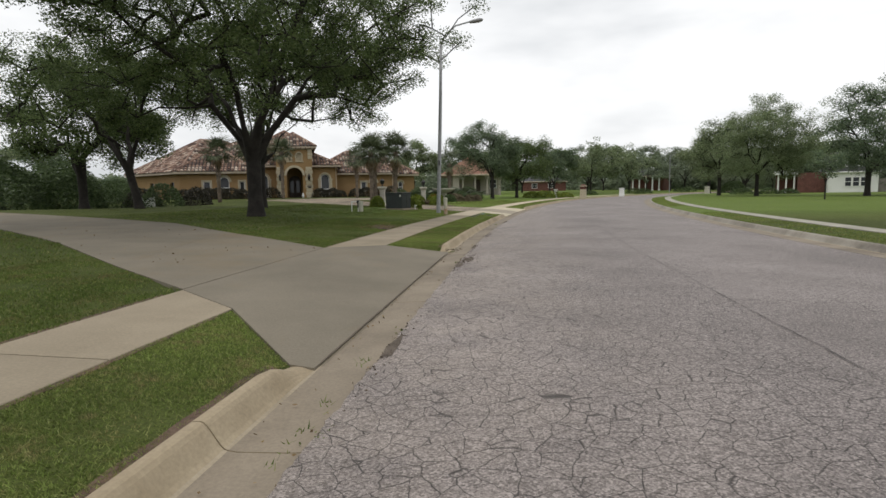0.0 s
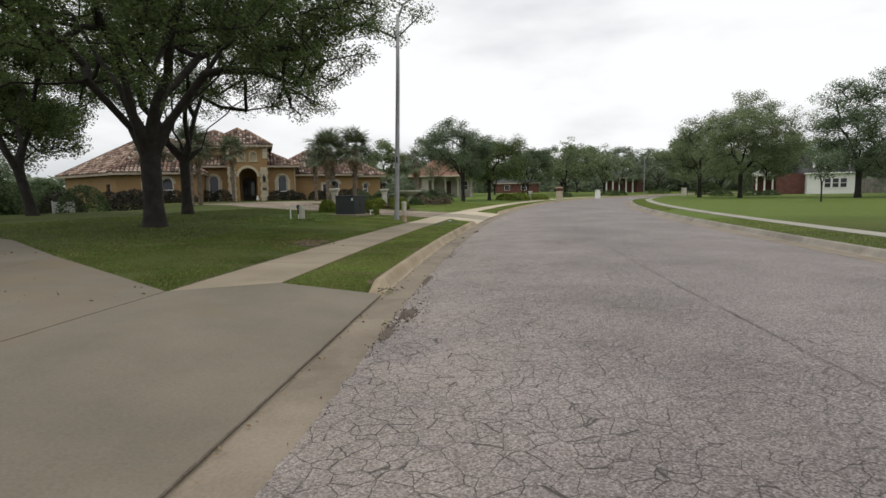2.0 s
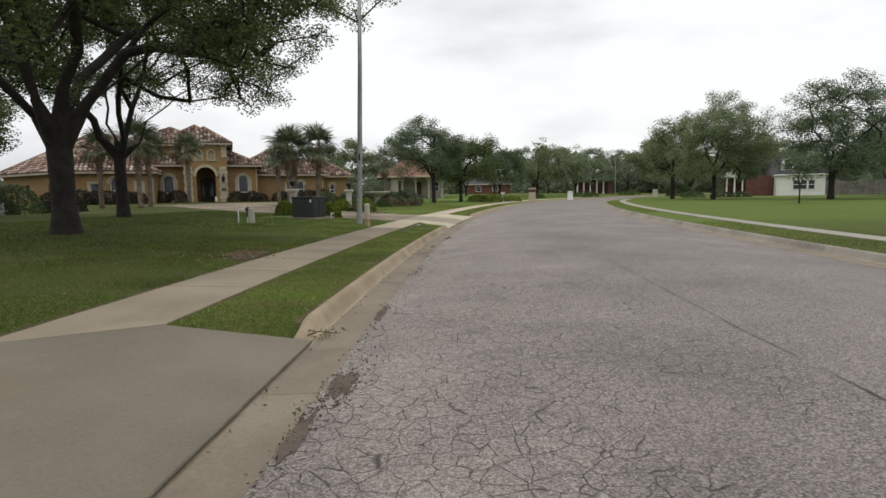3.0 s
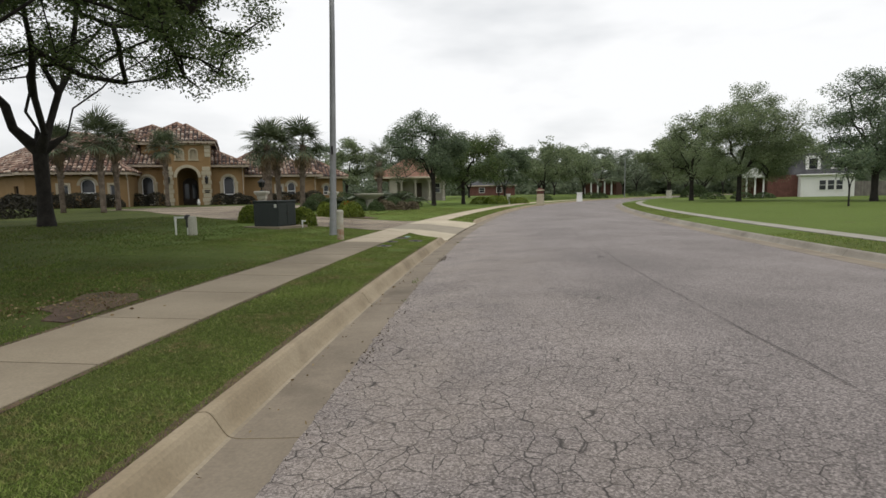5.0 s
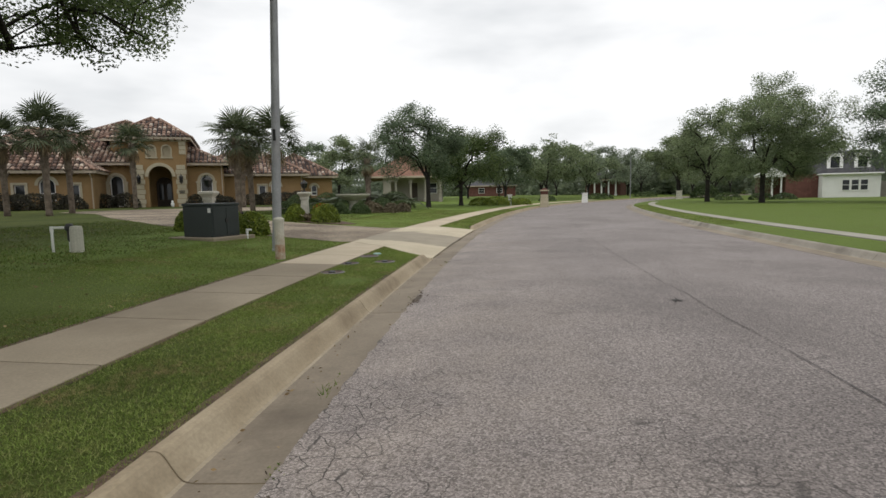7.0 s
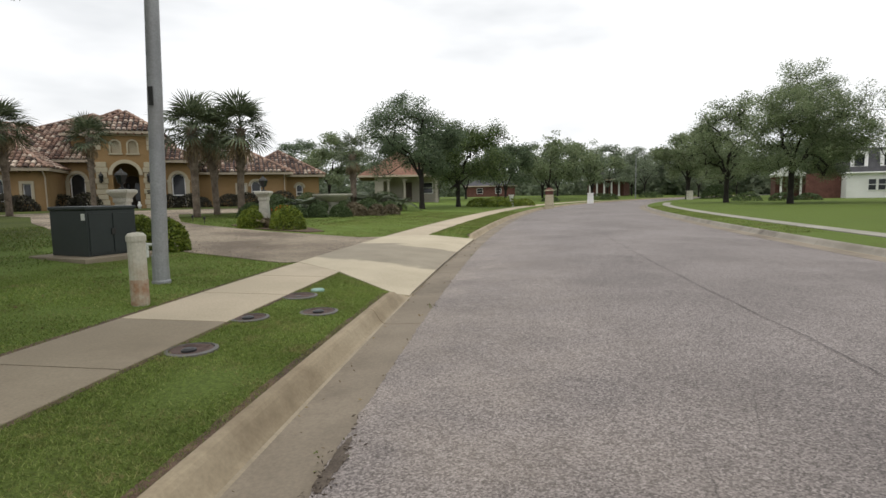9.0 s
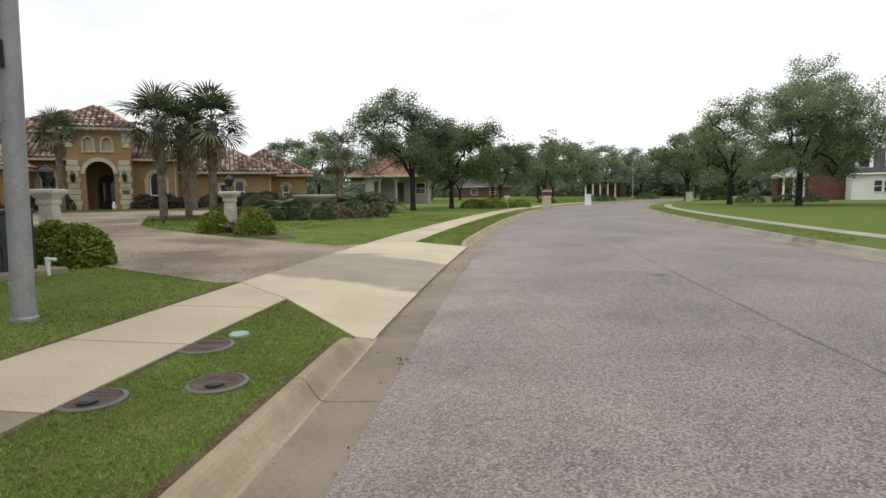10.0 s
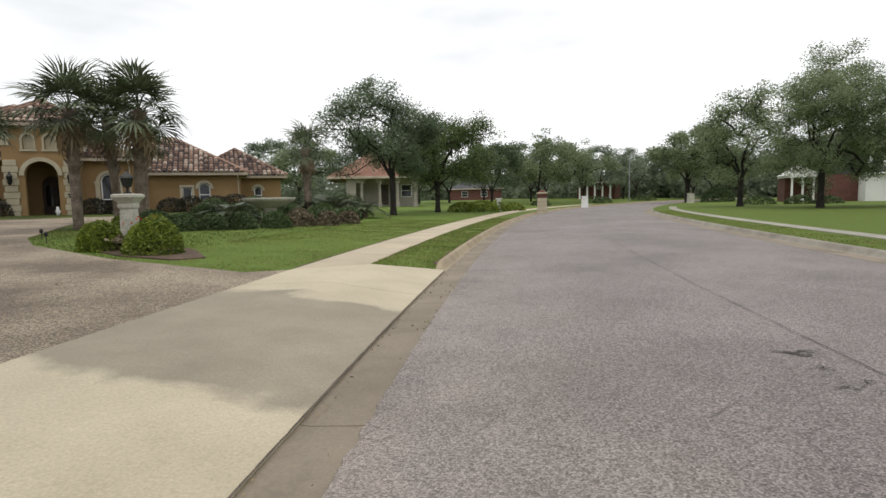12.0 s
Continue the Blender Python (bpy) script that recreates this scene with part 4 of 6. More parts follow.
# ---- the stucco house ----
def wall_panel(outline, holes, depth, bm=None, place=Matrix()):
    """An upright wall in the plane y = 0, outline and holes as (x, z), its back at y = depth."""
    from mathutils.geometry import tessellate_polygon
    bm = bm or bmesh.new()
    loops = [[Vector((x, z, 0)) for x, z in lp] for lp in (outline, *holes)]
    flat = [p for lp in loops for p in lp]
    front = [bm.verts.new(place @ Vector((p.x, 0, p.y))) for p in flat]
    back = [bm.verts.new(place @ Vector((p.x, depth, p.y))) for p in flat]
    for tri in tessellate_polygon(loops):
        bm.faces.new([front[i] for i in tri])
        bm.faces.new([back[i] for i in tri[::-1]])
    k = 0
    for lp in loops:
        for i in range(len(lp)):
            a, b = k + i, k + (i + 1) % len(lp)
            bm.faces.new((front[a], front[b], back[b], back[a]))
        k += len(lp)
    return bm


def arch(x, w, z0, z1, n=12):
    """The outline of an opening with a round head."""
    r = w / 2
    return [(x - r, z0), (x + r, z0)] + [(x + r * math.cos(math.pi * i / n), z1 - r + r * math.sin(math.pi * i / n)) for i in range(n + 1)]


def arch_band(x, w, z1, band, y0, y1, place, n=14):
    """The raised moulding round an arched head."""
    bm = bmesh.new()
    zc = z1 - w / 2
    rows = []
    for i in range(n + 1):
        a = math.pi * i / n
        row = []
        for r, y in ((w / 2, y1), (w / 2, y0), (w / 2 + band, y0), (w / 2 + band, y1)):
            row.append(bm.verts.new(place @ Vector((x + r * math.cos(a), y, zc + r * math.sin(a)))))
        rows.append(row)
    for p, q in zip(rows, rows[1:]):
        for j in range(4):
            bm.faces.new((p[j], p[(j + 1) % 4], q[(j + 1) % 4], q[j]))
    bm.faces.new(rows[0])
    bm.faces.new(rows[-1][::-1])
    return bm


def moved(bm, m):
    bm.transform(m)
    return bm


HOUSE_AT = (-22.54, 67.67)
HOUSE_Z = 0.72
HOUSE_TURN = 18.5
house = thing("house", (*HOUSE_AT, HOUSE_Z), "ochre stucco villa with clay tile hip roofs and arched windows", "house", turn=HOUSE_TURN)
TO_FRONT = Matrix()


def wall_block(x0, x1, y0, y1, h, front_holes, side_holes=()):
    """Four walls of a block of the house; openings in the front wall and in the wall at x1 or x0."""
    bm = wall_panel([(x0, -0.6), (x1, -0.6), (x1, h), (x0, h)], front_holes, 0.3, None, Matrix.Translation((0, y0, 0)))
    part("wall", bm, M["stucco"], house)
    for x, inward in ((x0, 0.3), (x1, -0.3)):
        part("wall", box(min(x, x + inward), max(x, x + inward), y0 + 0.3, y1 - 0.3, -0.6, h), M["stucco"], house)
    part("wall", box(x0, x1, y1 - 0.3, y1, -0.6, h), M["stucco"], house)
    part("floor_slab", box(x0 + 0.3, x1 - 0.3, y0 + 0.3, y1 - 0.3, -0.6, 0.02), M["wood"], house)


def arched_window(x, w, z0, z1, y, pilasters=True):
    win = new("window")
    win.parent = house
    n = 12
    bm = wall_panel(arch(x, w - 0.02, z0, z1 - 0.01), [arch(x, w - 0.2, z0 + 0.1, z1 - 0.1)], 0.08, None, Matrix.Translation((0, y + 0.14, 0)))
    part("frame", bm, M["white"], win)
    bm = wall_panel(arch(x, w - 0.16, z0 + 0.06, z1 - 0.08), [], 0.02, None, Matrix.Translation((0, y + 0.18, 0)))
    part("pane", bm, M["glass"], win)
    zb = z0 + (z1 - z0) * 0.34
    part("glazing_bar", box(x - w / 2 + 0.08, x + w / 2 - 0.08, y + 0.13, y + 0.178, zb - 0.04, zb + 0.04), M["white"], win)
    part("surround", arch_band(x, w + 0.04, z1, 0.22, y - 0.07, y + 0.05, TO_FRONT), M["stone"], win)
    if pilasters:
        for sx in (-1, 1):
            bm = bmesh.new()
            px = x + sx * (w / 2 + 0.17)
            add_box(bm, px - 0.15, px + 0.15, y - 0.10, y + 0.02, z0 - 0.05, z1 - w / 2 - 0.22, 0.01)
            add_box(bm, px - 0.20, px + 0.20, y - 0.14, y + 0.02, z1 - w / 2 - 0.22, z1 - w / 2 - 0.02, 0.02)
            add_box(bm, px - 0.19, px + 0.19, y - 0.13, y + 0.02, z0 - 0.1, z0 + 0.12, 0.02)
            part("pilaster", bm, M["stone"], win)
    return arch(x, w, z0, z1)


def square_window(x, w, z0, z1, y):
    win = new("window")
    win.parent = house
    o = [(x - w / 2, z0), (x + w / 2, z0), (x + w / 2, z1), (x - w / 2, z1)]
    i = [(x - w / 2 + 0.08, z0 + 0.08), (x + w / 2 - 0.08, z0 + 0.08), (x + w / 2 - 0.08, z1 - 0.08), (x - w / 2 + 0.08, z1 - 0.08)]
    g = [(x - w / 2 - 0.18, z0 - 0.18), (x + w / 2 + 0.18, z0 - 0.18), (x + w / 2 + 0.18, z1 + 0.18), (x - w / 2 - 0.18, z1 + 0.18)]
    part("frame", wall_panel([(a * 0.999 + x * 0.001, b) for a, b in o], [i], 0.08, None, Matrix.Translation((0, y + 0.14, 0))), M["white"], win)
    part("pane", wall_panel(i, [], 0.02, None, Matrix.Translation((0, y + 0.18, 0))), M["glass"], win)
    part("surround", wall_panel(g, [o], 0.09, None, Matrix.Translation((0, y - 0.07, 0))), M["stone"], win)
    return o


MAIN_EAVE, LEFT_EAVE, RIGHT_EAVE, TOWER_EAVE = 4.1, 3.2, 3.15, 6.35
LW_Y = -4.6
# openings
w1 = arched_window(-3.75, 1.1, 0.15, 3.02, 0.0)
w2 = arched_window(3.75, 1.1, 0.15, 3.02, 0.0)
wall_block(-7.0, 5.3, 0.0, 16.0, MAIN_EAVE, [w1, w2, [(-2.1, -0.5), (2.1, -0.5), (2.1, 3.95), (-2.1, 3.95)]])
l1 = arched_window(-7.85, 1.15, 0.75, 2.65, LW_Y, False)
l2 = square_window(-9.7, 0.75, 0.85, 2.1, LW_Y)
l3 = square_window(-5.9, 0.55, 0.85, 2.1, LW_Y)
wall_block(-12.5, -4.6, LW_Y, 14.0, LEFT_EAVE, [l1, l2, l3])
r1 = arched_window(10.2, 0.9, 0.9, 2.35, 1.8, False)
r2 = square_window(8.9, 0.7, 0.9, 2.0, 1.8)
wall_block(-12.4, -7.0, 1.0, 15.0, MAIN_EAVE - 0.25, [])
wall_block(5.3, 13.0, 1.8, 15.0, RIGHT_EAVE, [r1, r2])
f1 = arched_window(14.6, 0.7, 0.9, 2.1, 5.4, False)
wall_block(13.0, 16.6, 5.4, 18.0, RIGHT_EAVE - 0.1, [f1])

# the entrance block, standing forward of the main front
FORWARD = 0.75
before_entrance = set(bpy.data.objects)
door_arch = arch(0.0, 1.9, -0.05, 3.8)
niche = [arch(-0.62, 0.6, 4.6, 5.6, 10), arch(0.62, 0.6, 4.6, 5.6, 10)]
bm = wall_panel([(-2.15, -0.6), (2.15, -0.6), (2.15, TOWER_EAVE), (-2.15, TOWER_EAVE)], [door_arch] + niche, 0.35, None, Matrix.Translation((0, -0.7, 0)))
part("wall", bm, M["stucco"], house)
for sx in (-1, 1):
    part("wall", box(min(sx * 2.15, sx * 1.85), max(sx * 2.15, sx * 1.85), -0.35, 7.0, -0.6, TOWER_EAVE), M["stucco"], house)
part("surround", arch_band(0.0, 1.94, 3.8, 0.28, -0.80, -0.68, TO_FRONT), M["stone"], house, "cast stone entrance arch")
for nx in (-0.62, 0.62):
    part("niche_back", box(nx - 0.34, nx + 0.34, -0.50, -0.36, 4.55, 5.65), M["stone"], house)
    part("surround", arch_band(nx, 0.62, 5.6, 0.13, -0.76, -0.68, TO_FRONT, 10), M["stone"], house)
    for sx in (-1, 1):
        part("jamb", box(nx + sx * 0.375 - 0.065, nx + sx * 0.375 + 0.065, -0.76, -0.69, 4.6, 5.29), M["stone"], house)
    part("window_sill", box(nx - 0.5, nx + 0.5, -0.80, -0.68, 4.47, 4.59, 0.01), M["stone"], house)
part("porch_floor", box(-1.84, 1.84, -0.34, 2.5, -0.55, 0.0), M["stone"], house)
part("wall", wall_panel([(-1.84, 0), (1.84, 0), (1.84, 4.2), (-1.84, 4.2)], [arch(0, 1.5, 0.02, 2.9)], 0.25, None, Matrix.Translation((0, 2.2, 0))), M["stucco"], house)
part("porch_ceiling", box(-1.84, 1.84, -0.34, 2.2, 4.05, 4.2), M["stucco"], house)
front_door = part("door", wall_panel(arch(0, 1.46, 0.03, 2.88), [arch(-0.36, 0.42, 0.7, 2.3), arch(0.36, 0.42, 0.7, 2.3)], 0.06, None, Matrix.Translation((0, 2.3, 0))), M["wood"], house, "dark carved double front door")
for sx in (-0.36, 0.36):
    part("pane", wall_panel(arch(sx, 0.40, 0.71, 2.29), [], 0.02, None, Matrix.Translation((0, 2.33, 0))), M["glass"], front_door)
# stone quoins on the piers of the entrance
for sx in (-1, 1):
    for k in range(9):
        w = 0.46 if k % 2 else 0.37
        zq = -0.05 + 0.44 * k
        part("quoin", box(sx * 1.72 - w, sx * 1.72 + w, -0.82, -0.5, zq, zq + 0.41, 0.025), M["stone"], house)
    for k in range(3):
        part("quoin", box(min(sx * 2.2, sx * 1.65), max(sx * 2.2, sx * 1.65), -0.77, -0.60, 4.85 + 0.42 * k, 5.23 + 0.42 * k, 0.02), M["stone"], house)
part("cornice", box(-2.35, 2.35, -0.84, -0.66, TOWER_EAVE - 0.35, TOWER_EAVE - 0.05, 0.03), M["stone"], house)


def wall_lantern(x, y, z):
    lamp = new("wall_lantern")
    lamp.parent = house
    bm = lathe([(0.04, z - 0.42), (0.13, z - 0.30), (0.17, z - 0.25), (0.17, z - 0.22)], 6, None, (x, y))
    part("bracket", add_tube(bm, [(x, y + 0.22, z - 0.05), (x, y + 0.1, z + 0.5), (x, y, z + 0.42)], [0.025, 0.02, 0.02], 5), M["iron"], lamp)
    part("lantern_glass", lathe([(0.13, z - 0.22), (0.17, z + 0.15)], 6, None, (x, y)), M["glass"], lamp)
    part("lantern_cap", lathe([(0.21, z + 0.15), (0.12, z + 0.28), (0.05, z + 0.36), (0.03, z + 0.44)], 6, None, (x, y)), M["iron"], lamp)


wall_lantern(-1.72, -1.06, 2.6)
wall_lantern(1.72, -1.06, 2.6)
for k, wq in enumerate((0.5, 0.42)):
    part("number_plaque", box(1.72 - wq / 2, 1.72 + wq / 2, -0.85, -0.81, 1.45 - 0.16 * k, 1.55 - 0.16 * k), M["iron"], house)

for ob in set(bpy.data.objects) - before_entrance:
    if ob.parent is house:
        ob.location.y -= FORWARD


def tile_face(corners, rows_of):
    """Barrel tiles over one flat roof face: corners run eave first. Adds to rows_of (verts, faces)."""
    verts, faces = rows_of
    p = [Vector(c) for c in corners]
    ex = (p[1] - p[0]).normalized()
    nz = ex.cross(p[-1] - p[0]).normalized()
    if nz.z < 0:
        nz = -nz
    ey = nz.cross(ex).normalized()
    if ey.z < 0:
        ey = -ey
    flat = [((c - p[0]).dot(ex), (c - p[0]).dot(ey)) for c in p]
    x0, x1, y1 = min(f[0] for f in flat), max(f[0] for f in flat), max(f[1] for f in flat)

    def inside(x, y):
        hit = False
        for (ax, ay), (bx, by) in zip(flat, flat[1:] + flat[:1]):
            if (ay > y) != (by > y) and x < (bx - ax) * (y - ay) / (by - ay) + ax:
                hit = not hit
        return hit

    tw, tl = 0.38, 0.46
    for j in range(int(y1 / tl) + 1):
        for i in range(int((x1 - x0) / tw) + 1):
            cx, cy = x0 + (i + 0.5) * tw, (j + 0.5) * tl
            if not inside(cx, cy):
                continue
            k = len(verts)
            lift = random.uniform(0, 0.015)
            for yy, h in ((cy - tl * 0.6, 0.085 + lift), (cy + tl * 0.5, 0.0)):
                for q in range(5):
                    ang = math.pi * q / 4
                    verts.append(p[0] + ex * (cx - 0.155 * math.cos(ang)) + ey * yy + nz * (h + 0.15 * math.sin(ang) + 0.01))
            for q in range(4):
                faces.append((k + q, k + q + 1, k + 6 + q, k + 5 + q))
            faces.append((k, k + 1, k + 2, k + 3, k + 4))


def hip_roof(x0, x1, y0, y1, z, rise, parent, tiles=True, material=None):
    """A hip roof over a rectangle with its fascia; tiled with real tiles."""
    w, d = x1 - x0, y1 - y0
    h = min(w, d) / 2
    top = z + h * rise
    if w < d:
        r0, r1 = ((x0 + x1) / 2, y0 + h, top), ((x0 + x1) / 2, y1 - h, top)
        sides = [[(x0, y0, z), (x1, y0, z), r0], [(x1, y0, z), (x1, y1, z), r1, r0], [(x1, y1, z), (x0, y1, z), r1], [(x0, y1, z), (x0, y0, z), r0, r1]]
    else:
        r0, r1 = (x0 + h, (y0 + y1) / 2, top), (x1 - h, (y0 + y1) / 2, top)
        sides = [[(x0, y0, z), (x1, y0, z), r1, r0], [(x1, y0, z), (x1, y1, z), r1], [(x1, y1, z), (x0, y1, z), r0, r1], [(x0, y1, z), (x0, y0, z), r0]]
    bm = bmesh.new()
    for s in sides:
        bm.faces.new([bm.verts.new(c) for c in s])
    bmesh.ops.remove_doubles(bm, verts=bm.verts, dist=1e-4)
    bm.faces.new([v for v in sorted((v for v in bm.verts if abs(v.co.z - z) < 1e-4), key=lambda v: math.atan2(v.co.y - (y0 + y1) / 2, v.co.x - (x0 + x1) / 2))])
    roof = part("roof", bm, material or M["dark_roof"], parent)
    bm = bmesh.new()
    for a, b, c, e in ((x0, x1, y0, y0 + 0.06), (x0, x1, y1 - 0.06, y1), (x0, x0 + 0.06, y0 + 0.06, y1 - 0.06), (x1 - 0.06, x1, y0 + 0.06, y1 - 0.06)):
        add_box(bm, a, b, c, e, z - 0.20, z + 0.03, 0.015)
    part("fascia", bm, M["eave"], roof)
    if tiles:
        rows = ([], [])
        for s in sides:
            tile_face(s, rows)
        ob = mesh_object("tiles", rows[0], rows[1], M["tile"], roof)
        tagged(ob, "weathered clay barrel tiles", kind="stuff")
        bm = bmesh.new()
        for c in ((x0, y0), (x1, y0), (x0, y1), (x1, y1)):
            e = r0 if (Vector(r0) - Vector((*c, z))).length < (Vector(r1) - Vector((*c, z))).length else r1
            add_tube(bm, [(c[0], c[1], z + 0.08), (e[0], e[1], e[2] + 0.08)], [0.13, 0.13], 6)
        if (Vector(r0) - Vector(r1)).length > 0.2:
            add_tube(bm, [(r0[0], r0[1], r0[2] + 0.08), (r1[0], r1[1], r1[2] + 0.08)], [0.13, 0.13], 6)
        part("ridge_tiles", bm, M["tile"], roof)
    return roof


random.seed(5)
hip_roof(-13.9, 5.8, -0.65, 20.5, MAIN_EAVE, 0.50, house)
hip_roof(-13.1, -4.3, LW_Y - 0.6, 14.6, LEFT_EAVE, 0.68, house)
hip_roof(1.5, 13.6, 1.2, 12.6, RIGHT_EAVE, 0.56, house)
hip_roof(8.6, 17.2, 4.8, 17.6, RIGHT_EAVE - 0.1, 0.62, house)
hip_roof(-2.7, 2.7, -1.15 - FORWARD, 9.0, TOWER_EAVE, 0.68, house)
part("wall", box(-4.3, -1.86, 1.4, 8.0, 4.4, TOWER_EAVE), M["stucco"], house)
hip_roof(-4.9, 2.68, 0.6, 12.0, TOWER_EAVE + 0.01, 0.64, house)
# rafter tails under the eaves
tail = box(-0.06, 0.06, -0.55, 0.0, -0.28, -0.12)
tail_mesh = part("rafter_tail", tail, M["timber"], house)
tail_mesh.location = (-6.9, 0, MAIN_EAVE)
places = [(-6.9 + k * 0.66, 0.0, MAIN_EAVE) for k in range(1, 19)] + [(-2.0 + k * 0.57, -0.62 - FORWARD, TOWER_EAVE) for k in range(8)] + [(-12.2 + k * 0.66, LW_Y, LEFT_EAVE) for k in range(12)]
for px, py, pz in places:
    if pz == MAIN_EAVE and abs(px) < 2.3:
        continue
    ob = new("rafter_tail", tail_mesh.data)
    ob.parent, ob.location = house, (px, py, pz)

# rainwater pipes at the corners
for px, py, top in ((5.15, -0.06, MAIN_EAVE), (-4.72, LW_Y - 0.06, LEFT_EAVE), (12.8, 1.74, RIGHT_EAVE)):
    part("downpipe", add_tube(bmesh.new(), [(px, py - 0.5, top - 0.12), (px, py - 0.42, top - 0.3), (px, py, top - 0.62), (px, py, -0.4)], [0.05] * 4, 6), M["eave"], house)

# the end wing, turned away from the front
END = Matrix.Translation((-12.4, -4.4, 0)) @ pose(0, 0, 0, 0, 0, 128) @ Matrix.Diagonal((1, 1, 1, 1))
end_holes = [[(1.6, 0.9), (2.5, 0.9), (2.5, 2.1), (1.6, 2.1)], [(6.4, 0.9), (7.3, 0.9), (7.3, 2.1), (6.4, 2.1)]]
end_wall = part("wall", wall_panel([(0, -0.6), (12, -0.6), (12, LEFT_EAVE), (0, LEFT_EAVE)], end_holes, -0.3), M["stucco"], house)
end_wall.matrix_basis = END
for hx in (2.05, 6.85):
    pane = part("pane", box(hx - 0.5, hx + 0.5, -0.2, -0.18, 0.85, 2.15), M["glass"], house)
    pane.matrix_basis = END
for x0, x1, y0, y1 in ((0.0, 0.3, -14.0, -0.3), (11.7, 12.0, -14.0, -0.3), (0.3, 11.7, -14.0, -13.7)):
    side = part("wall", box(x0, x1, y0, y1, -0.6, LEFT_EAVE), M["stucco"], house)
    side.matrix_basis = END
end_roof = hip_roof(-0.6, 12.6, -16.0, 0.6, LEFT_EAVE - 0.02, 0.66, house)
end_roof.matrix_basis = END


# ---- palms ----
def frond_mesh(length, width, seed, material, blades=22):
    """A fan leaf: stalk and narrow split blades, stalk along +x, drooping at the tips."""
    rng = np.random.default_rng(seed)
    bm = bmesh.new()
    st = length * 0.45
    add_tube(bm, [(0, 0, 0), (st * 0.5, 0, 0.06 * length), (st, 0, 0.05 * length)], [0.025, 0.018, 0.014], 4)
    hub = Vector((st, 0, 0.05 * length))
    for k in range(blades):
        a = radians(-115 + 230 * k / (blades - 1))
        ln = length * 0.62 * (0.75 + 0.25 * math.cos(a)) * rng.uniform(0.88, 1.08)
        d = Vector((math.cos(a), math.sin(a) * width, 0.10 * rng.uniform(-1, 1.5)))
        side = Vector((-d.y, d.x, 0)).normalized() * 0.038
        mid = hub + d * ln * 0.6 + Vector((0, 0, 0.02))
        tip = hub + d * ln + Vector((0, 0, -0.16 * ln * rng.uniform(0.4, 1.8)))
        v = [bm.verts.new(p) for p in (hub, mid + side, tip, mid - side)]
        bm.faces.new(v)
    me = bpy.data.meshes.new("frond")
    bm.to_mesh(me)
    bm.free()
    me.materials.append(material)
    return me


FRONDS = [frond_mesh(1.85, 1.0, i, M["leaf_palm"], 26) for i in range(3)]
DRY = [frond_mesh(1.5, 0.55, 40 + i, M["leaf_dead"], 12) for i in range(2)]


BOOT = add_tube(bmesh.new(), [(0.15, 0, 0), (0.30, 0, 0.2)], [0.05, 0.025], 4)
boot_mesh = bpy.data.meshes.new("leaf_base")
BOOT.to_mesh(boot_mesh)
BOOT.free()
boot_mesh.materials.append(M["palm_bark"])
BOOT = boot_mesh


def palm(at, height, seed, label, size=1.0, trunk_r=0.17, lean=(0, 0), dry=6, count=26, boots=True):
    rng = np.random.default_rng(seed)
    t = thing("palm_tree", (*at, ground_z(*at)), label, "palm tree", "palms")
    n = 14
    pts = [(lean[0] * (i / n) ** 1.5, lean[1] * (i / n) ** 1.5, -0.1 + (height + 0.1) * i / n) for i in range(n + 1)]
    rad = [trunk_r * (1.15 if i == 0 else 1.0 if i < n * 0.55 else 1.15 if boots else 0.95) for i in range(n + 1)]
    part("trunk", add_tube(bmesh.new(), pts, rad, 12), M["palm_bark"], t, smooth=True)
    if boots:
        for k in range(46):
            f = 0.5 + 0.5 * k / 46
            ob = new("leaf_base", BOOT)
            ob.parent = t
            ob.matrix_basis = Matrix.Translation((lean[0] * f ** 1.5, lean[1] * f ** 1.5, height * f)) @ pose(0, 0, 0, 0, 0, math.degrees(k * 2.4))
    head = Vector((lean[0], lean[1], height))
    for k in range(count + dry):
        dead = k >= count
        ob = new("frond", (DRY if dead else FRONDS)[k % (2 if dead else 3)])
        ob.parent = t
        az = k * 137.5 + rng.uniform(-12, 12)
        el = -70 + rng.uniform(-10, 10) if dead else 72 - 112 * (k / count) ** 0.9 + rng.uniform(-8, 8)
        ob.matrix_basis = Matrix.Translation(head + Vector((0, 0, 0.1 - 0.25 * k / count))) @ pose(0, 0, 0, 0, 0, az) @ pose(0, 0, 0, rng.uniform(-25, 25), -el, 0) @ Matrix.Scale(size * rng.uniform(0.85, 1.12), 4)
        if dead:
            tagged(ob, "dry brown frond")
    return t


FAN = "fan palm with split leaf bases on its trunk"
palm((-20.0, 48.0), 4.9, 1, FAN, 1.0)
palm((-21.2, 52.0), 4.9, 2, FAN, 1.0)
palm((-24.2, 50.5), 4.7, 3, FAN, 0.95)
palm((-21.8, 61.1), 5.3, 4, FAN, 1.0)
palm((-8.9, 47.2), 4.3, 5, "fan palm with a bare grey trunk at the drive", 1.0)
palm((-9.1, 50.4), 4.3, 6, FAN, 1.0, lean=(-0.2, 0.0))
palm((-6.9, 47.6), 4.3, 7, "fan palm with hanging outer fronds at the drive", 1.05, lean=(0.15, 0.1))
palm((-13.5, 62.5), 4.4, 8, FAN, 0.95)
palm((-2.5, 57.5), 3.8, 9, "sparse palm with a ragged half-bare crown", 0.9, 0.2, dry=10, count=16)


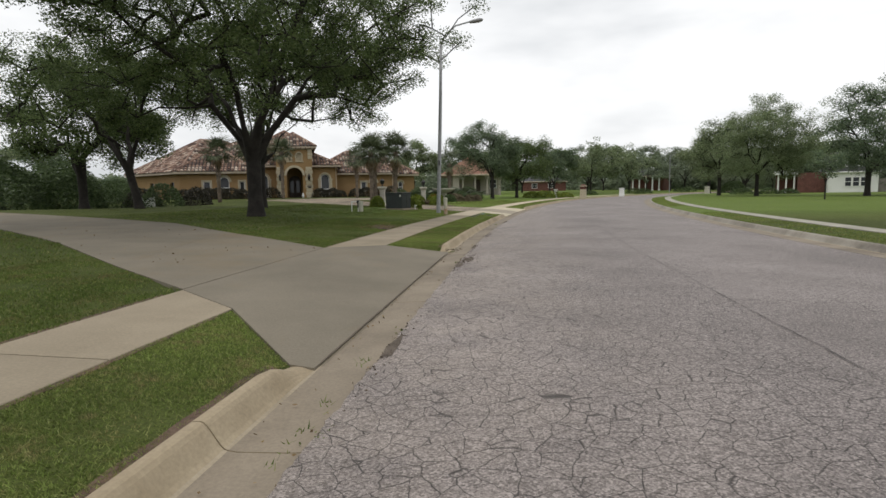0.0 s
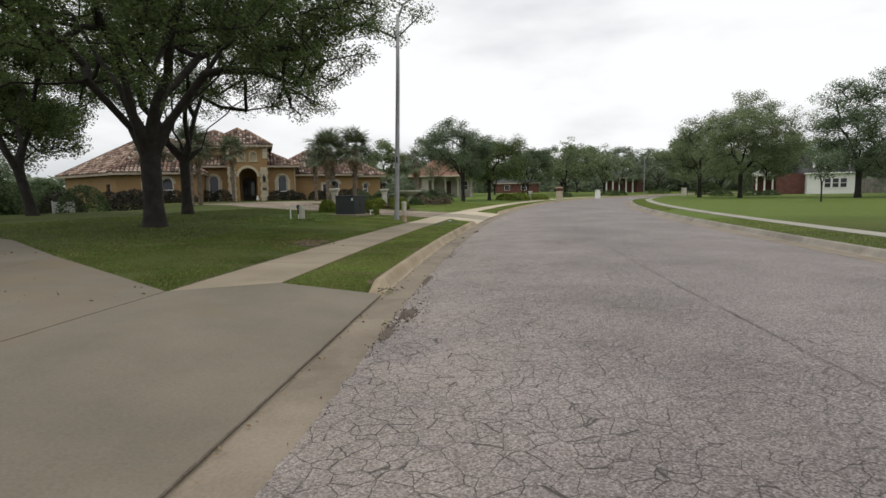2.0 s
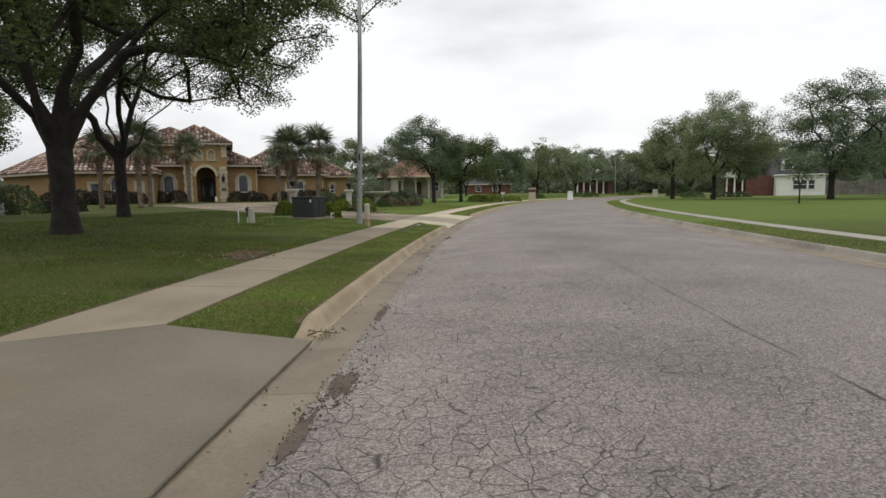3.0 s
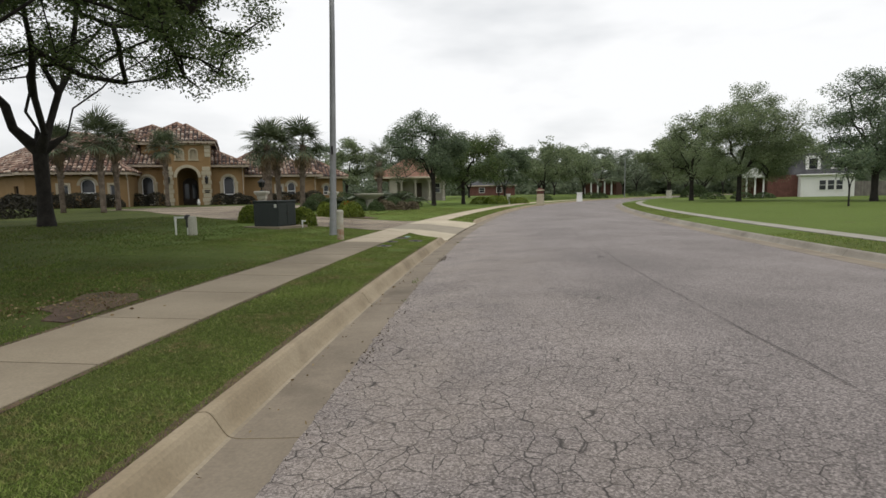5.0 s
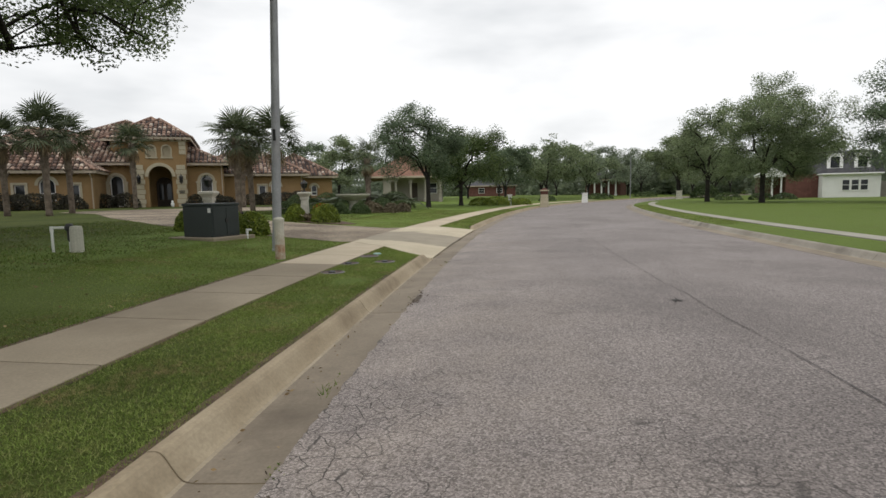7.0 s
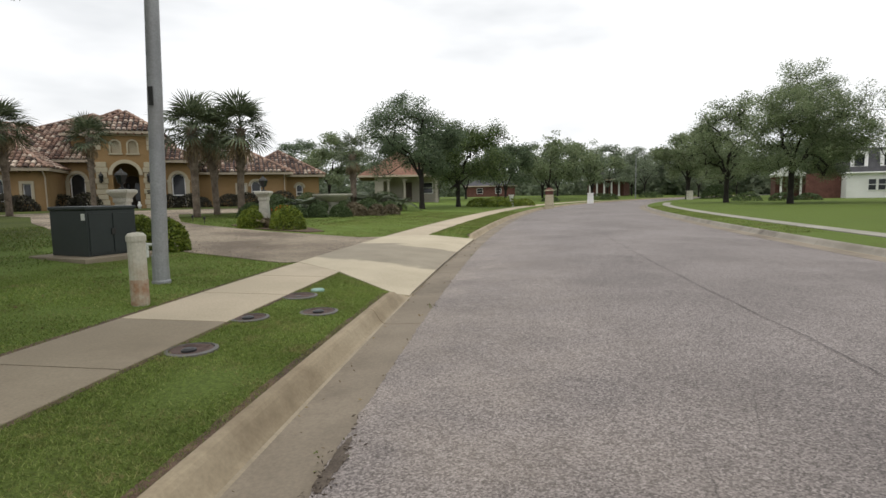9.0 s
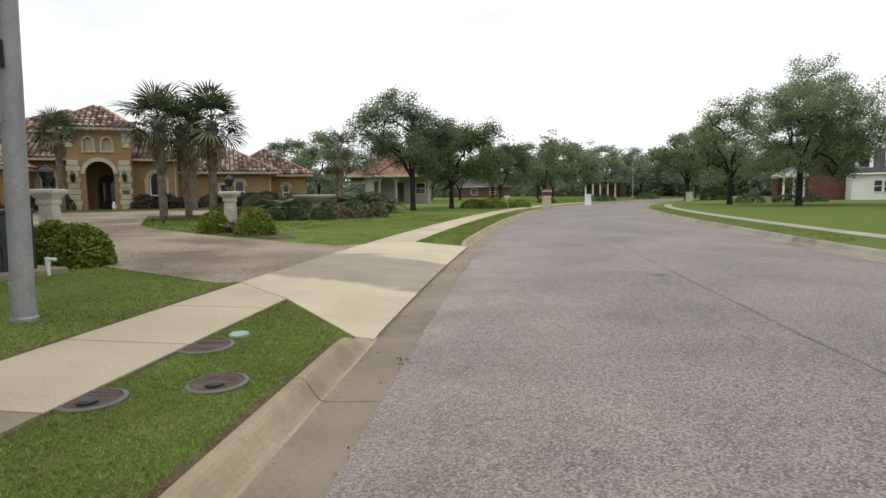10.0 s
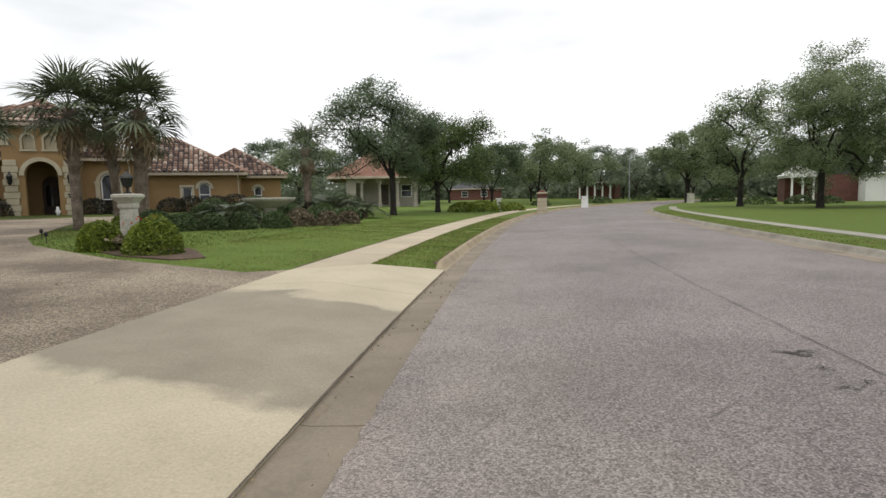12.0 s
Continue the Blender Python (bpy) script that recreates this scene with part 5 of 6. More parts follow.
# ---- street furniture on the near side ----
def lamp_post():
    x, y = -1.82, 28.15
    t = thing("street_lamp", (x, y, ground_z(x, y)), "tall grey steel street lamp with a curved arm", "street lamp")
    pts = [(0, 0, -0.2), (0.01, 0, 0.4), (0.10, 0, 3.0), (0.20, 0, 6.0), (0.26, 0, 8.6)]
    part("pole", add_tube(bmesh.new(), pts, [0.105, 0.102, 0.095, 0.08, 0.065], 14), M["zinc"], t, smooth=True)
    part("base_sleeve", lathe([(0.125, -0.1), (0.125, 0.03), (0.112, 0.05), (0.108, 0.4)], 14), M["zinc"], t)
    arm = [(0.25, 0, 8.4), (0.5, 0.05, 9.0), (1.0, 0.1, 9.4), (1.75, 0.15, 9.6)]
    part("arm", add_tube(bmesh.new(), arm, [0.05, 0.045, 0.04, 0.035], 8), M["zinc"], t, smooth=True)
    head = part("lamp_head", lathe([(0.02, 0.0), (0.10, 0.04), (0.13, 0.25), (0.15, 0.5), (0.10, 0.66), (0.02, 0.72)], 12), M["zinc"], t, smooth=True)
    head.matrix_basis = pose(1.7, 0.15, 9.57, 0, 80, 5) @ Matrix.Diagonal((0.7, 1, 1, 1))
    part("tag_plate", box(0.05, 0.11, -0.12, -0.108, 2.45, 2.7), M["iron"], t)


lamp_post()


def marker_post():
    x, y = -1.38, 26.68
    t = thing("marker_post", (x, y, ground_z(x, y)), "short weathered plastic marker post with a domed cap", "post")
    part("tube", lathe([(0.095, -0.1), (0.095, 0.76)], 16), M["post"], t, smooth=False)
    part("cap", lathe([(0.105, 0.74), (0.105, 0.80), (0.08, 0.83), (0.03, 0.84)], 16), M["post"], t)
    part("rust_stain", lathe([(0.0975, 0.01), (0.0975, 0.30)], 16), M["post_rust"], t, "rust coloured stain")


marker_post()


def transformer():
    x, y = -4.3, 30.9
    t = thing("transformer_box", (x, y, ground_z(x, y)), "dark green steel electrical transformer box on a concrete pad", "utility box", turn=-28)
    part("pad", box(-0.85, 0.85, -0.72, 0.72, -0.1, 0.07, 0.02), M["walk"], t)
    part("body", box(-0.55, 0.55, -0.46, 0.46, 0.07, 0.90, 0.015), M["box_green"], t)
    part("lid", box(-0.57, 0.57, -0.48, 0.48, 0.90, 0.97, 0.02), M["box_green"], t)
    part("door", box(0.553, 0.566, -0.43, -0.01, 0.12, 0.84, 0.004), M["box_green"], t)
    part("door", box(0.553, 0.566, 0.01, 0.43, 0.12, 0.84, 0.004), M["box_green"], t)
    part("lock", box(0.566, 0.59, -0.04, 0.04, 0.45, 0.56, 0.005), M["iron"], t)
    part("label_plate", box(0.41, 0.51, -0.472, -0.461, 0.72, 0.84), M["pvc"], t)


transformer()


def stub_pipe(x, y, h, run, turn, label):
    t = thing("standpipe", (x, y, ground_z(x, y)), label, "pipe", turn=turn)
    part("pipe", add_tube(bmesh.new(), [(0, 0, -0.1), (0, 0, h - 0.03), (0.04, 0, h), (run, 0, h)], [0.028] * 4, 8), M["pvc"], t)
    part("elbow", lathe([(0.036, h - 0.09), (0.036, h + 0.03)], 8), M["pvc"], t)
    return t


sp = stub_pipe(-6.2, 27.3, 0.5, 0.3, 10, "white plastic irrigation pipe with a black valve")
part("valve", lathe([(0.03, 0.20), (0.05, 0.25), (0.05, 0.42), (0.09, 0.46), (0.09, 0.52), (0.05, 0.58)], 10, None, (0.33, 0)), M["black_plastic"], sp)
part("valve_stem", lathe([(0.03, -0.05), (0.03, 0.2)], 8, None, (0.33, 0)), M["pvc"], sp)
stub = thing("stub_post", (-5.74, 27.35, ground_z(-5.74, 27.35)), "short weathered concrete post beside the irrigation pipe", "post")
part("tube", lathe([(0.125, -0.1), (0.12, 0.48), (0.105, 0.54), (0.03, 0.55)], 14), M["post"], stub)
stub_pipe(-3.35, 30.9, 0.25, 0.12, 0, "short white plastic pipe bent over in the grass")


# covers in the grass strip
def meter_cover(x, y, r, label, capped=True):
    t = thing("meter_cover", (x, y, ground_z(x, y) - 0.02), label, "utility cover", "covers in the verge", turn=-10)
    part("rim", lathe([(r, -0.05), (r, 0.03), (r - 0.03, 0.038), (r - 0.035, 0.02)], 28), M["cover_rim"], t)
    part("lid", lathe([(r - 0.04, -0.02), (r - 0.04, 0.028), (r - 0.06, 0.034)], 28), M["cover"], t)
    if capped:
        part("reader_cap", lathe([(0.06, 0.03), (0.06, 0.05), (0.035, 0.06)], 16, None, (0.02, -0.07)), M["black_plastic"], t)
    else:
        part("reader_hole", lathe([(0.035, 0.02), (0.035, 0.0375)], 14, None, (0.02, -0.07)), M["black_plastic"], t, "dark open hole")
    bm = bmesh.new()
    for k in range(2):
        add_box(bm, -0.11, 0.11, 0.05 + 0.045 * k, 0.07 + 0.045 * k, 0.03, 0.038)
    part("lettering_bar", bm, M["cover"], t)
    return t


meter_cover(0.31, 27.2, 0.23, "round rusty iron meter cover with an open hole", False)
meter_cover(0.72, 26.3, 0.21, "round rusty iron meter cover with a black cap")
meter_cover(0.06, 26.0, 0.20, "round rusty meter cover on a raised rim")
meter_cover(-0.06, 24.85, 0.21, "round rusty meter cover grown over with grass")
tv = thing("valve_cover", (0.48, 27.55, ground_z(0.48, 27.55) - 0.015), "small faded teal valve cover in the grass", "utility cover")
part("lid", lathe([(0.09, -0.03), (0.09, 0.04), (0.07, 0.05)], 18), M["teal"], tv)


# the two lantern pillars of the drive
def lantern_pillar(x, y, label):
    t = thing("lantern_pillar", (x, y, ground_z(x, y)), label, "pillar", "pillars at the drive")
    part("base", square_lathe([(0.22, -0.1), (0.22, 0.10), (0.20, 0.13), (0.175, 0.18)]), M["pillar"], t)
    part("shaft", square_lathe([(0.165, 0.18), (0.14, 0.95)]), M["pillar"], t)
    part("collar", square_lathe([(0.16, 0.93), (0.17, 0.96), (0.17, 1.02), (0.155, 1.04)]), M["pillar"], t)
    part("cap", square_lathe([(0.16, 1.04), (0.19, 1.09), (0.25, 1.17), (0.265, 1.19), (0.265, 1.25), (0.22, 1.27)]), M["pillar"], t)
    lamp = part("lantern", lathe([(0.09, 1.27), (0.09, 1.30), (0.035, 1.33), (0.03, 1.40), (0.10, 1.45)], 8), M["iron"], t)
    part("lantern_glass", lathe([(0.09, 1.45), (0.145, 1.64)], 6), M["glass"], lamp)
    part("lantern_cap", lathe([(0.17, 1.64), (0.14, 1.69), (0.06, 1.75), (0.02, 1.80), (0.02, 1.84)], 8), M["iron"], lamp)
    bm = bmesh.new()
    for k in range(6):
        a = 2 * math.pi * k / 6
        add_tube(bm, [(0.095 * math.cos(a), 0.095 * math.sin(a), 1.45), (0.15 * math.cos(a), 0.15 * math.sin(a), 1.64)], [0.01, 0.01], 4)
    part("cage", bm, M["iron"], lamp)


lantern_pillar(-3.7, 40.2, "pale cast stone pillar with a black lantern on top")
lantern_pillar(-5.9, 35.0, "pale cast stone pillar with a lantern behind the utility box")
draped("flower_bed", [(-5.0, 40.4), (-4.3, 39.4), (-2.9, 38.15), (-1.7, 37.6), (-1.2, 38.0), (-1.9, 39.4), (-3.2, 40.9), (-4.4, 41.5)], 0.03, M["soil"])
tagged(bpy.data.objects["flower_bed"], "brown bark mulch bed round the lantern pillar", "bed", kind="structure")
for i, (bx, by, br, bh) in enumerate(((-3.95, 39.35, 0.5, 0.8), (-2.55, 38.75, 0.64, 0.92), (-3.0, 40.0, 0.5, 0.9), (-4.3, 41.2, 0.5, 0.85), (-3.55, 32.1, 0.5, 0.82), (-4.35, 32.6, 0.5, 0.82), (-6.0, 33.6, 0.5, 0.8))):
    shrub("boxwood_bush", (bx, by), (br, br, bh), M["leaf_hedge"], "rounded yellow-green clipped bush beside a pillar", 100 + i, 4200, 0.04, group="clipped bushes at the pillars")


# ---- planting round the stucco house ----
def on_house(u, back):
    a = radians(HOUSE_TURN)
    return HOUSE_AT[0] + u * math.cos(a) - back * math.sin(a), HOUSE_AT[1] + u * math.sin(a) + back * math.cos(a)


hedge_spots = [(-11.8, -6.0, 0.9), (-10.6, -6.1, 1.1), (-9.4, -6.0, 1.0), (-8.2, -6.2, 1.1), (-7.0, -6.0, 1.0), (-5.9, -5.9, 0.9), (-4.6, -2.2, 1.0), (-5.6, -2.8, 1.0), (-2.9, -1.8, 1.0), (2.9, -1.4, 0.9), (4.6, -1.2, 0.9), (5.4, -1.0, 0.8), (7.8, 0.4, 0.9), (9.2, 0.5, 1.0), (11.0, 0.5, 1.0), (12.4, 0.6, 1.1), (-13.4, -3.5, 1.0), (-13.6, -1.0, 1.1)]
for i, (u, back, r) in enumerate(hedge_spots):
    r *= 1.15
    shrub("shrub", on_house(u, back), (1.15 * r, r * 0.9, 1.3 * r), M["leaf_plum"], "dark plum-brown shrub against the stucco wall", 200 + i, 1300, 0.09, group="shrubs along the house")
bed_spots = [(-4.9, 46.0, 0.8), (-4.0, 46.6, 0.75), (-3.2, 47.2, 0.8), (-2.1, 48.0, 0.8), (-6.2, 47.0, 0.9), (-5.2, 49.5, 1.1), (-4.4, 51.5, 1.2), (-0.7, 50.6, 0.9), (-1.2, 54.0, 1.1), (0.0, 54.5, 0.9), (-3.6, 56.0, 1.3), (-0.6, 60.0, 1.7), (-3.4, 61.0, 1.9), (-6.0, 60.0, 1.6), (-8.0, 58.5, 1.4)]
for i, (bx, by, r) in enumerate(bed_spots):
    shrub("shrub", (bx, by), (0.8 * r, 0.8 * r, 0.9 * r), M["leaf_shrub"], "low dark green shrub in the bed by the fountain", 230 + i, 3600, 0.045, group="shrubs by the fountain")
for i, (bx, by, r) in enumerate([(-1.4, 49.4, 0.8), (-0.4, 49.9, 0.7), (0.3, 51.6, 0.7), (-1.8, 51.0, 0.8)]):
    shrub("dry_shrub", (bx, by), (0.75 * r, 0.75 * r, 1.0 * r), M["leaf_dry"], "brown half-dry grassy shrub in the bed", 250 + i, 1500, 0.07, group="dry shrubs")


def cycad(x, y, size, seed, label, count=26):
    """A rosette of arching feather leaves."""
    rng = np.random.default_rng(seed)
    t = thing("cycad", (x, y, ground_z(x, y)), label, "palm", "cycads")
    part("stem", lathe([(0.16, -0.1), (0.18, 0.2), (0.10, 0.45)], 10), M["palm_bark"], t)
    for k in range(count):
        bm = bmesh.new()
        a, el = k * 2.4, rng.uniform(0.25, 1.2)
        out = Vector((math.cos(a), math.sin(a), 0))
        side = Vector((-out.y, out.x, 0))
        prev = None
        for i in range(13):
            f = i / 12
            c = out * size * f * math.cos(el * (1 - 0.5 * f)) + Vector((0, 0, 0.4 + size * (math.sin(el) * f - 0.55 * f * f)))
            if i:
                for sg in (-1, 1):
                    tip = c + side * sg * 0.28 * size * math.sin(math.pi * (0.15 + 0.8 * f)) + out * 0.08
                    bm.faces.new([bm.verts.new(p) for p in (prev, c, tip)])
            prev = c
        part("frond", bm, M["leaf_palm"], t)
    return t


cycad(-4.2, 49.2, 1.5, 301, "dark cycad with arching feather leaves")
cycad(-1.0, 57.0, 1.9, 302, "large feather-leaved palm shrub")
cycad(-3.8, 57.5, 2.2, 303, "large feather-leaved palm shrub")
cycad(0.6, 57.2, 1.5, 304, "low cycad at the bed's edge")
cycad(-2.0, 59.5, 2.4, 305, "large feather-leaved palm shrub")

fountain = thing("fountain", (-2.7, 49.6, ground_z(-2.7, 49.6)), "wide pale stone bowl fountain on a pedestal", "fountain")
part("pedestal", lathe([(0.45, -0.1), (0.45, 0.15), (0.28, 0.25), (0.22, 0.5), (0.32, 0.72)], 20), M["pillar"], fountain, smooth=False)
part("bowl", lathe([(0.30, 0.72), (0.60, 0.80), (0.98, 1.0), (1.05, 1.08), (1.05, 1.14), (0.95, 1.14), (0.55, 0.92), (0.05, 0.88)], 28), M["pillar"], fountain)

for i, (gx, gy) in enumerate(((-7.2, 42.5), (-6.2, 41.1))):
    t = thing("garden_light", (gx, gy, ground_z(gx, gy)), "small dark garden light on a stake", "lamp", "garden lights")
    part("stake", lathe([(0.012, -0.1), (0.012, 0.22)], 6), M["iron"], t)
    part("shade", lathe([(0.035, 0.18), (0.045, 0.21), (0.045, 0.27), (0.02, 0.30)], 10), M["iron"], t)
dog_statue = thing("bird_statue", (*on_house(0.9, -2.0), ground_z(*on_house(0.9, -2.0))), "small pale garden ornament by the entrance", "ornament")
part("body", lathe([(0.10, -0.05), (0.12, 0.12), (0.17, 0.28), (0.08, 0.42), (0.10, 0.52), (0.04, 0.60)], 12), M["white"], dog_statue, smooth=True)
# flowers in the bed of the pillar
rng = np.random.default_rng(9)
fl = [(-2.75 + rng.normal() * 0.22, 38.85 + rng.normal() * 0.2, ground_z(-2.75, 38.85) + 0.72 + rng.uniform(-0.05, 0.06)) for _ in range(12)]
v, f = leaf_cloud(rng, fl, 2, 0.03, 0.035)
ft = thing("flowers", (0, 0, 0), "small orange-red flowers on the bush by the pillar", "flowers")
tagged(quads_object("petals", v, f, M["flower"], ft), kind="stuff")
v, f = leaf_cloud(rng, [(-3.5 + rng.normal() * 0.25, 39.3 + rng.normal() * 0.15, 0.55 + rng.uniform(-0.1, 0.15)) for _ in range(150)], 2, 0.05, 0.10)
dp = thing("dry_plant", (0, 0, 0), "pale dry spiky plant at the pillar's foot", "plant")
quads_object("leaves", v, f, M["leaf_dry"], dp)

# overgrown hedge beyond the first drive
for i, (bx, by, r, h) in enumerate(((-33.0, 36.5, 3.0, 4.2), (-37.5, 37.0, 3.2, 4.4), (-31.0, 40.0, 2.6, 3.6), (-42.0, 36.5, 3.2, 3.8), (-35.0, 44.0, 3.5, 5.0), (-47.0, 40.0, 4.0, 4.0), (-37.0, 55.0, 2.2, 2.6), (-39.5, 58.0, 2.4, 3.0))):
    shrub("overgrown_bush", (bx, by), (r, r, h), M["leaf_dark"] if i % 2 else M["leaf_shrub"], "tall overgrown dark bush beyond the drive", 270 + i, 5000, 0.13, "bush", "overgrown bushes", 14)


for i, (bx, by, r, h) in enumerate(((-25.2, 42.6, 1.7, 2.3), (-27.6, 43.8, 1.6, 2.0), (-29.6, 42.0, 1.9, 2.8), (-24.2, 46.0, 1.4, 1.7), (-31.5, 46.5, 1.8, 2.6))):
    shrub("dark_bush", (bx, by), (r, r, h), M["leaf_plum"] if i % 2 else M["leaf_shrub"], "dark loose bush in the shade beside the villa", 290 + i, 2600, 0.09, "bush", "bushes beside the villa", 11)
panel = thing("screen_panel", (-26.4, 42.3, ground_z(-26.4, 42.3)), "small white slatted screen among dark bushes", "screen", turn=30)
for k in (-1, 1):
    part("post", box(k * 0.62 - 0.04, k * 0.62 + 0.04, -0.04, 0.04, -0.2, 1.05, 0.008), M["white"], panel)
first_slat = part("slat", box(-0.58, 0.58, -0.012, 0.012, 0.08, 0.20), M["white"], panel)
for k in range(1, 6):
    ob = new("slat", first_slat.data)
    ob.parent, ob.location = panel, (0, 0, 0.15 * k)


# ---- far trees ----
FAR = [((14.0, 95.0), 9.0, 4.0, 0), ((21.5, 101.0), 10.5, 5.0, 1), ((31.0, 110.0), 11.0, 5.2, 1), ((24.5, 118.0), 10.0, 5.0, 0), ((40.0, 128.0), 11.0, 5.5, 0), ((49.0, 138.0), 11.5, 6.0, 1), ((57.0, 150.0), 12.5, 7.0, 0), ((66.0, 158.0), 12.0, 7.0, 0), ((52.5, 108.0), 9.5, 5.0, 1), ((58.0, 120.0), 10.0, 6.0, 0), ((51.0, 88.0), 8.5, 4.5, 0), ((62.0, 96.0), 10.0, 6.0, 1), ((72.0, 120.0), 11.0, 7.0, 0), ((-11.0, 100.0), 10.0, 5.0, 1), ((-17.0, 112.0), 11.0, 6.0, 0), ((-4.0, 106.0), 10.5, 5.0, 0), ((5.0, 104.0), 9.5, 5.0, 1), ((10.0, 112.0), 9.5, 5.0, 0), ((17.0, 122.0), 10.0, 6.0, 0), ((33.0, 140.0), 11.0, 6.0, 0), ((80.0, 150.0), 13.0, 8.0, 0), ((74.0, 88.0), 10.0, 6.0, 0), ((50.0, 60.0), 9.0, 4.5, 0), ((58.0, 66.0), 10.0, 5.5, 0), ((48.0, 46.0), 9.5, 5.0, 1), ((-42.0, 96.0), 8.0, 5.0, 0), ((-58.0, 70.0), 8.0, 6.0, 0), ((-52.0, 52.0), 7.0, 5.0, 1), ((45.0, 148.0), 11.0, 6.0, 0), ((62.0, 134.0), 11.0, 6.0, 1)]
for i, (at, h, r, kind) in enumerate(FAR):
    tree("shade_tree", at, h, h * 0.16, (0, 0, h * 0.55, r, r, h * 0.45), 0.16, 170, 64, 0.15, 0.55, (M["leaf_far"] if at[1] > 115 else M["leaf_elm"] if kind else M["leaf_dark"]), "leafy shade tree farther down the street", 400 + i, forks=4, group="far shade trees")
# woods that close the distance
rng = np.random.default_rng(55)
hubs = []
for k in range(150):
    az = radians(-62 + 130 * k / 149 + rng.uniform(-0.6, 0.6))
    d = rng.uniform(150, 210)
    top = rng.uniform(5, 9) if az < radians(-10) else rng.uniform(8, 13)
    cx, cy = 2 + d * math.sin(az), 10 + d * math.cos(az)
    for _ in range(34):
        q = rand_dir(rng) * rng.uniform(0.5, 1.0) * np.array((5.5, 5.5, top * 0.52))
        hubs.append((cx + q[0], cy + q[1], max(0.3, top * 0.5 + q[2])))
    for _ in range(22):
        hubs.append((cx + rng.uniform(-6, 6), cy + rng.uniform(-5, 5), rng.uniform(0.2, 3.6)))
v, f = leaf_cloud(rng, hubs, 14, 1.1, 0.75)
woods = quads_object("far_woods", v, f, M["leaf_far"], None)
tagged(woods, "dense green woods along the horizon", "trees", kind="stuff")
shrub("dark_bush", (45.0, 97.0), (2.2, 2.0, 2.6), M["leaf_shrub"], "large dark bush beside the far drive", 330, 3000, 0.12, "bush")
for i, (bx, by, r) in enumerate(((9.2, 71.0, 1.2), (10.6, 72.6, 1.1), (7.6, 69.4, 1.1), (12.4, 74.5, 1.0), (19.5, 92.0, 1.0), (31.0, 106.0, 1.4), (34.0, 110.0, 1.3), (46.5, 124.0, 1.5), (49.5, 128.0, 1.5), (39.0, 74.0, 1.1), (41.0, 73.0, 1.0), (36.5, 76.0, 1.2))):
    shrub("hedge_bush", (bx, by), (r * 1.3, r, 0.85 * r), M["leaf_hedge"] if i < 4 else M["leaf_shrub"], "low rounded hedge bush on a far lawn", 340 + i, 900, 0.1, group="far hedge bushes")


# ---- far houses and mailbox piers ----
def simple_window(parent, x, w, z0, z1, y, bars=1):
    win = new("window")
    win.parent = parent
    part("frame", wall_panel([(x - w / 2, z0), (x + w / 2, z0), (x + w / 2, z1), (x - w / 2, z1)], [[(x - w / 2 + 0.08, z0 + 0.08), (x + w / 2 - 0.08, z0 + 0.08), (x + w / 2 - 0.08, z1 - 0.08), (x - w / 2 + 0.08, z1 - 0.08)]], 0.08, None, Matrix.Translation((0, y - 0.06, 0))), M["white"], win)
    part("pane", box(x - w / 2 + 0.07, x + w / 2 - 0.07, y - 0.035, y - 0.01, z0 + 0.07, z1 - 0.07), M["glass"], win)
    for k in range(bars):
        zb = z0 + (z1 - z0) * (k + 1) / (bars + 1)
        part("glazing_bar", box(x - w / 2 + 0.08, x + w / 2 - 0.08, y - 0.055, y - 0.036, zb - 0.03, zb + 0.03), M["white"], win)


def column(parent, x, y, h, r, material):
    part("column", lathe([(r * 1.35, -0.3), (r * 1.35, 0.12), (r, 0.2), (r * 0.86, h - 0.25), (r * 1.15, h - 0.2), (r * 1.35, h - 0.05), (r * 1.35, h)], 12, None, (x, y)), material, parent)


arcade = thing("house", (-1.0, 85.0, 0.85), "white stucco house with an orange tile roof and a columned porch", "house", turn=4)
part("wall", box(-2.2, 5.6, 2.2, 14.0, -0.6, 3.0), M["cream"], arcade)
part("wall", box(-2.2, -1.2, 0.0, 2.2, -0.6, 3.0), M["cream"], arcade)
for k in range(4):
    xk = -0.6 + 1.9 * k
    column(arcade, xk, 0.2, 2.5, 0.17, M["cream"])
part("porch_beam", wall_panel([(-1.2, 2.35), (5.6, 2.35), (5.6, 3.0), (-1.2, 3.0)], [arch(0.35 + 1.9 * k, 1.4, 2.36, 2.9, 8) for k in range(3)], 0.3, None, Matrix.Translation((0, 0.05, 0))), M["cream"], arcade)
part("door", box(1.2, 2.3, 2.1, 2.19, 0, 2.2, 0.02), M["wood"], arcade)
simple_window(arcade, 4.3, 1.2, 0.8, 2.2, 2.2)
hip_roof(-4.2, 6.1, -0.6, 14.6, 3.0, 0.62, arcade, False, M["orange_roof"])

white_house = thing("house", (50.0, 80.0, 0.3), "house of white siding and red brick with dark mansard roof", "house", turn=-28)
part("wall", box(0.0, 5.5, -2.5, 6.0, -0.6, 2.6), M["white"], white_house, "white clapboard wing")
part("wall", box(-3.4, 0.0, 0.0, 9.0, -0.6, 2.8), M["brick"], white_house, "red brick wall")
for k in range(3):
    simple_window(white_house, 2.25 + 0.86 * k, 0.8, 0.75, 2.05, -2.5)
part("wing_roof", box(-0.2, 5.75, -2.8, 6.2, 2.6, 2.78, 0.05), M["white"], white_house)
bm = bmesh.new()
square_lathe([(3.6, 2.8), (2.8, 5.4), (2.5, 5.55)], bm, (2.9, 3.6))
part("mansard_roof", bm, M["dark_roof"], white_house)
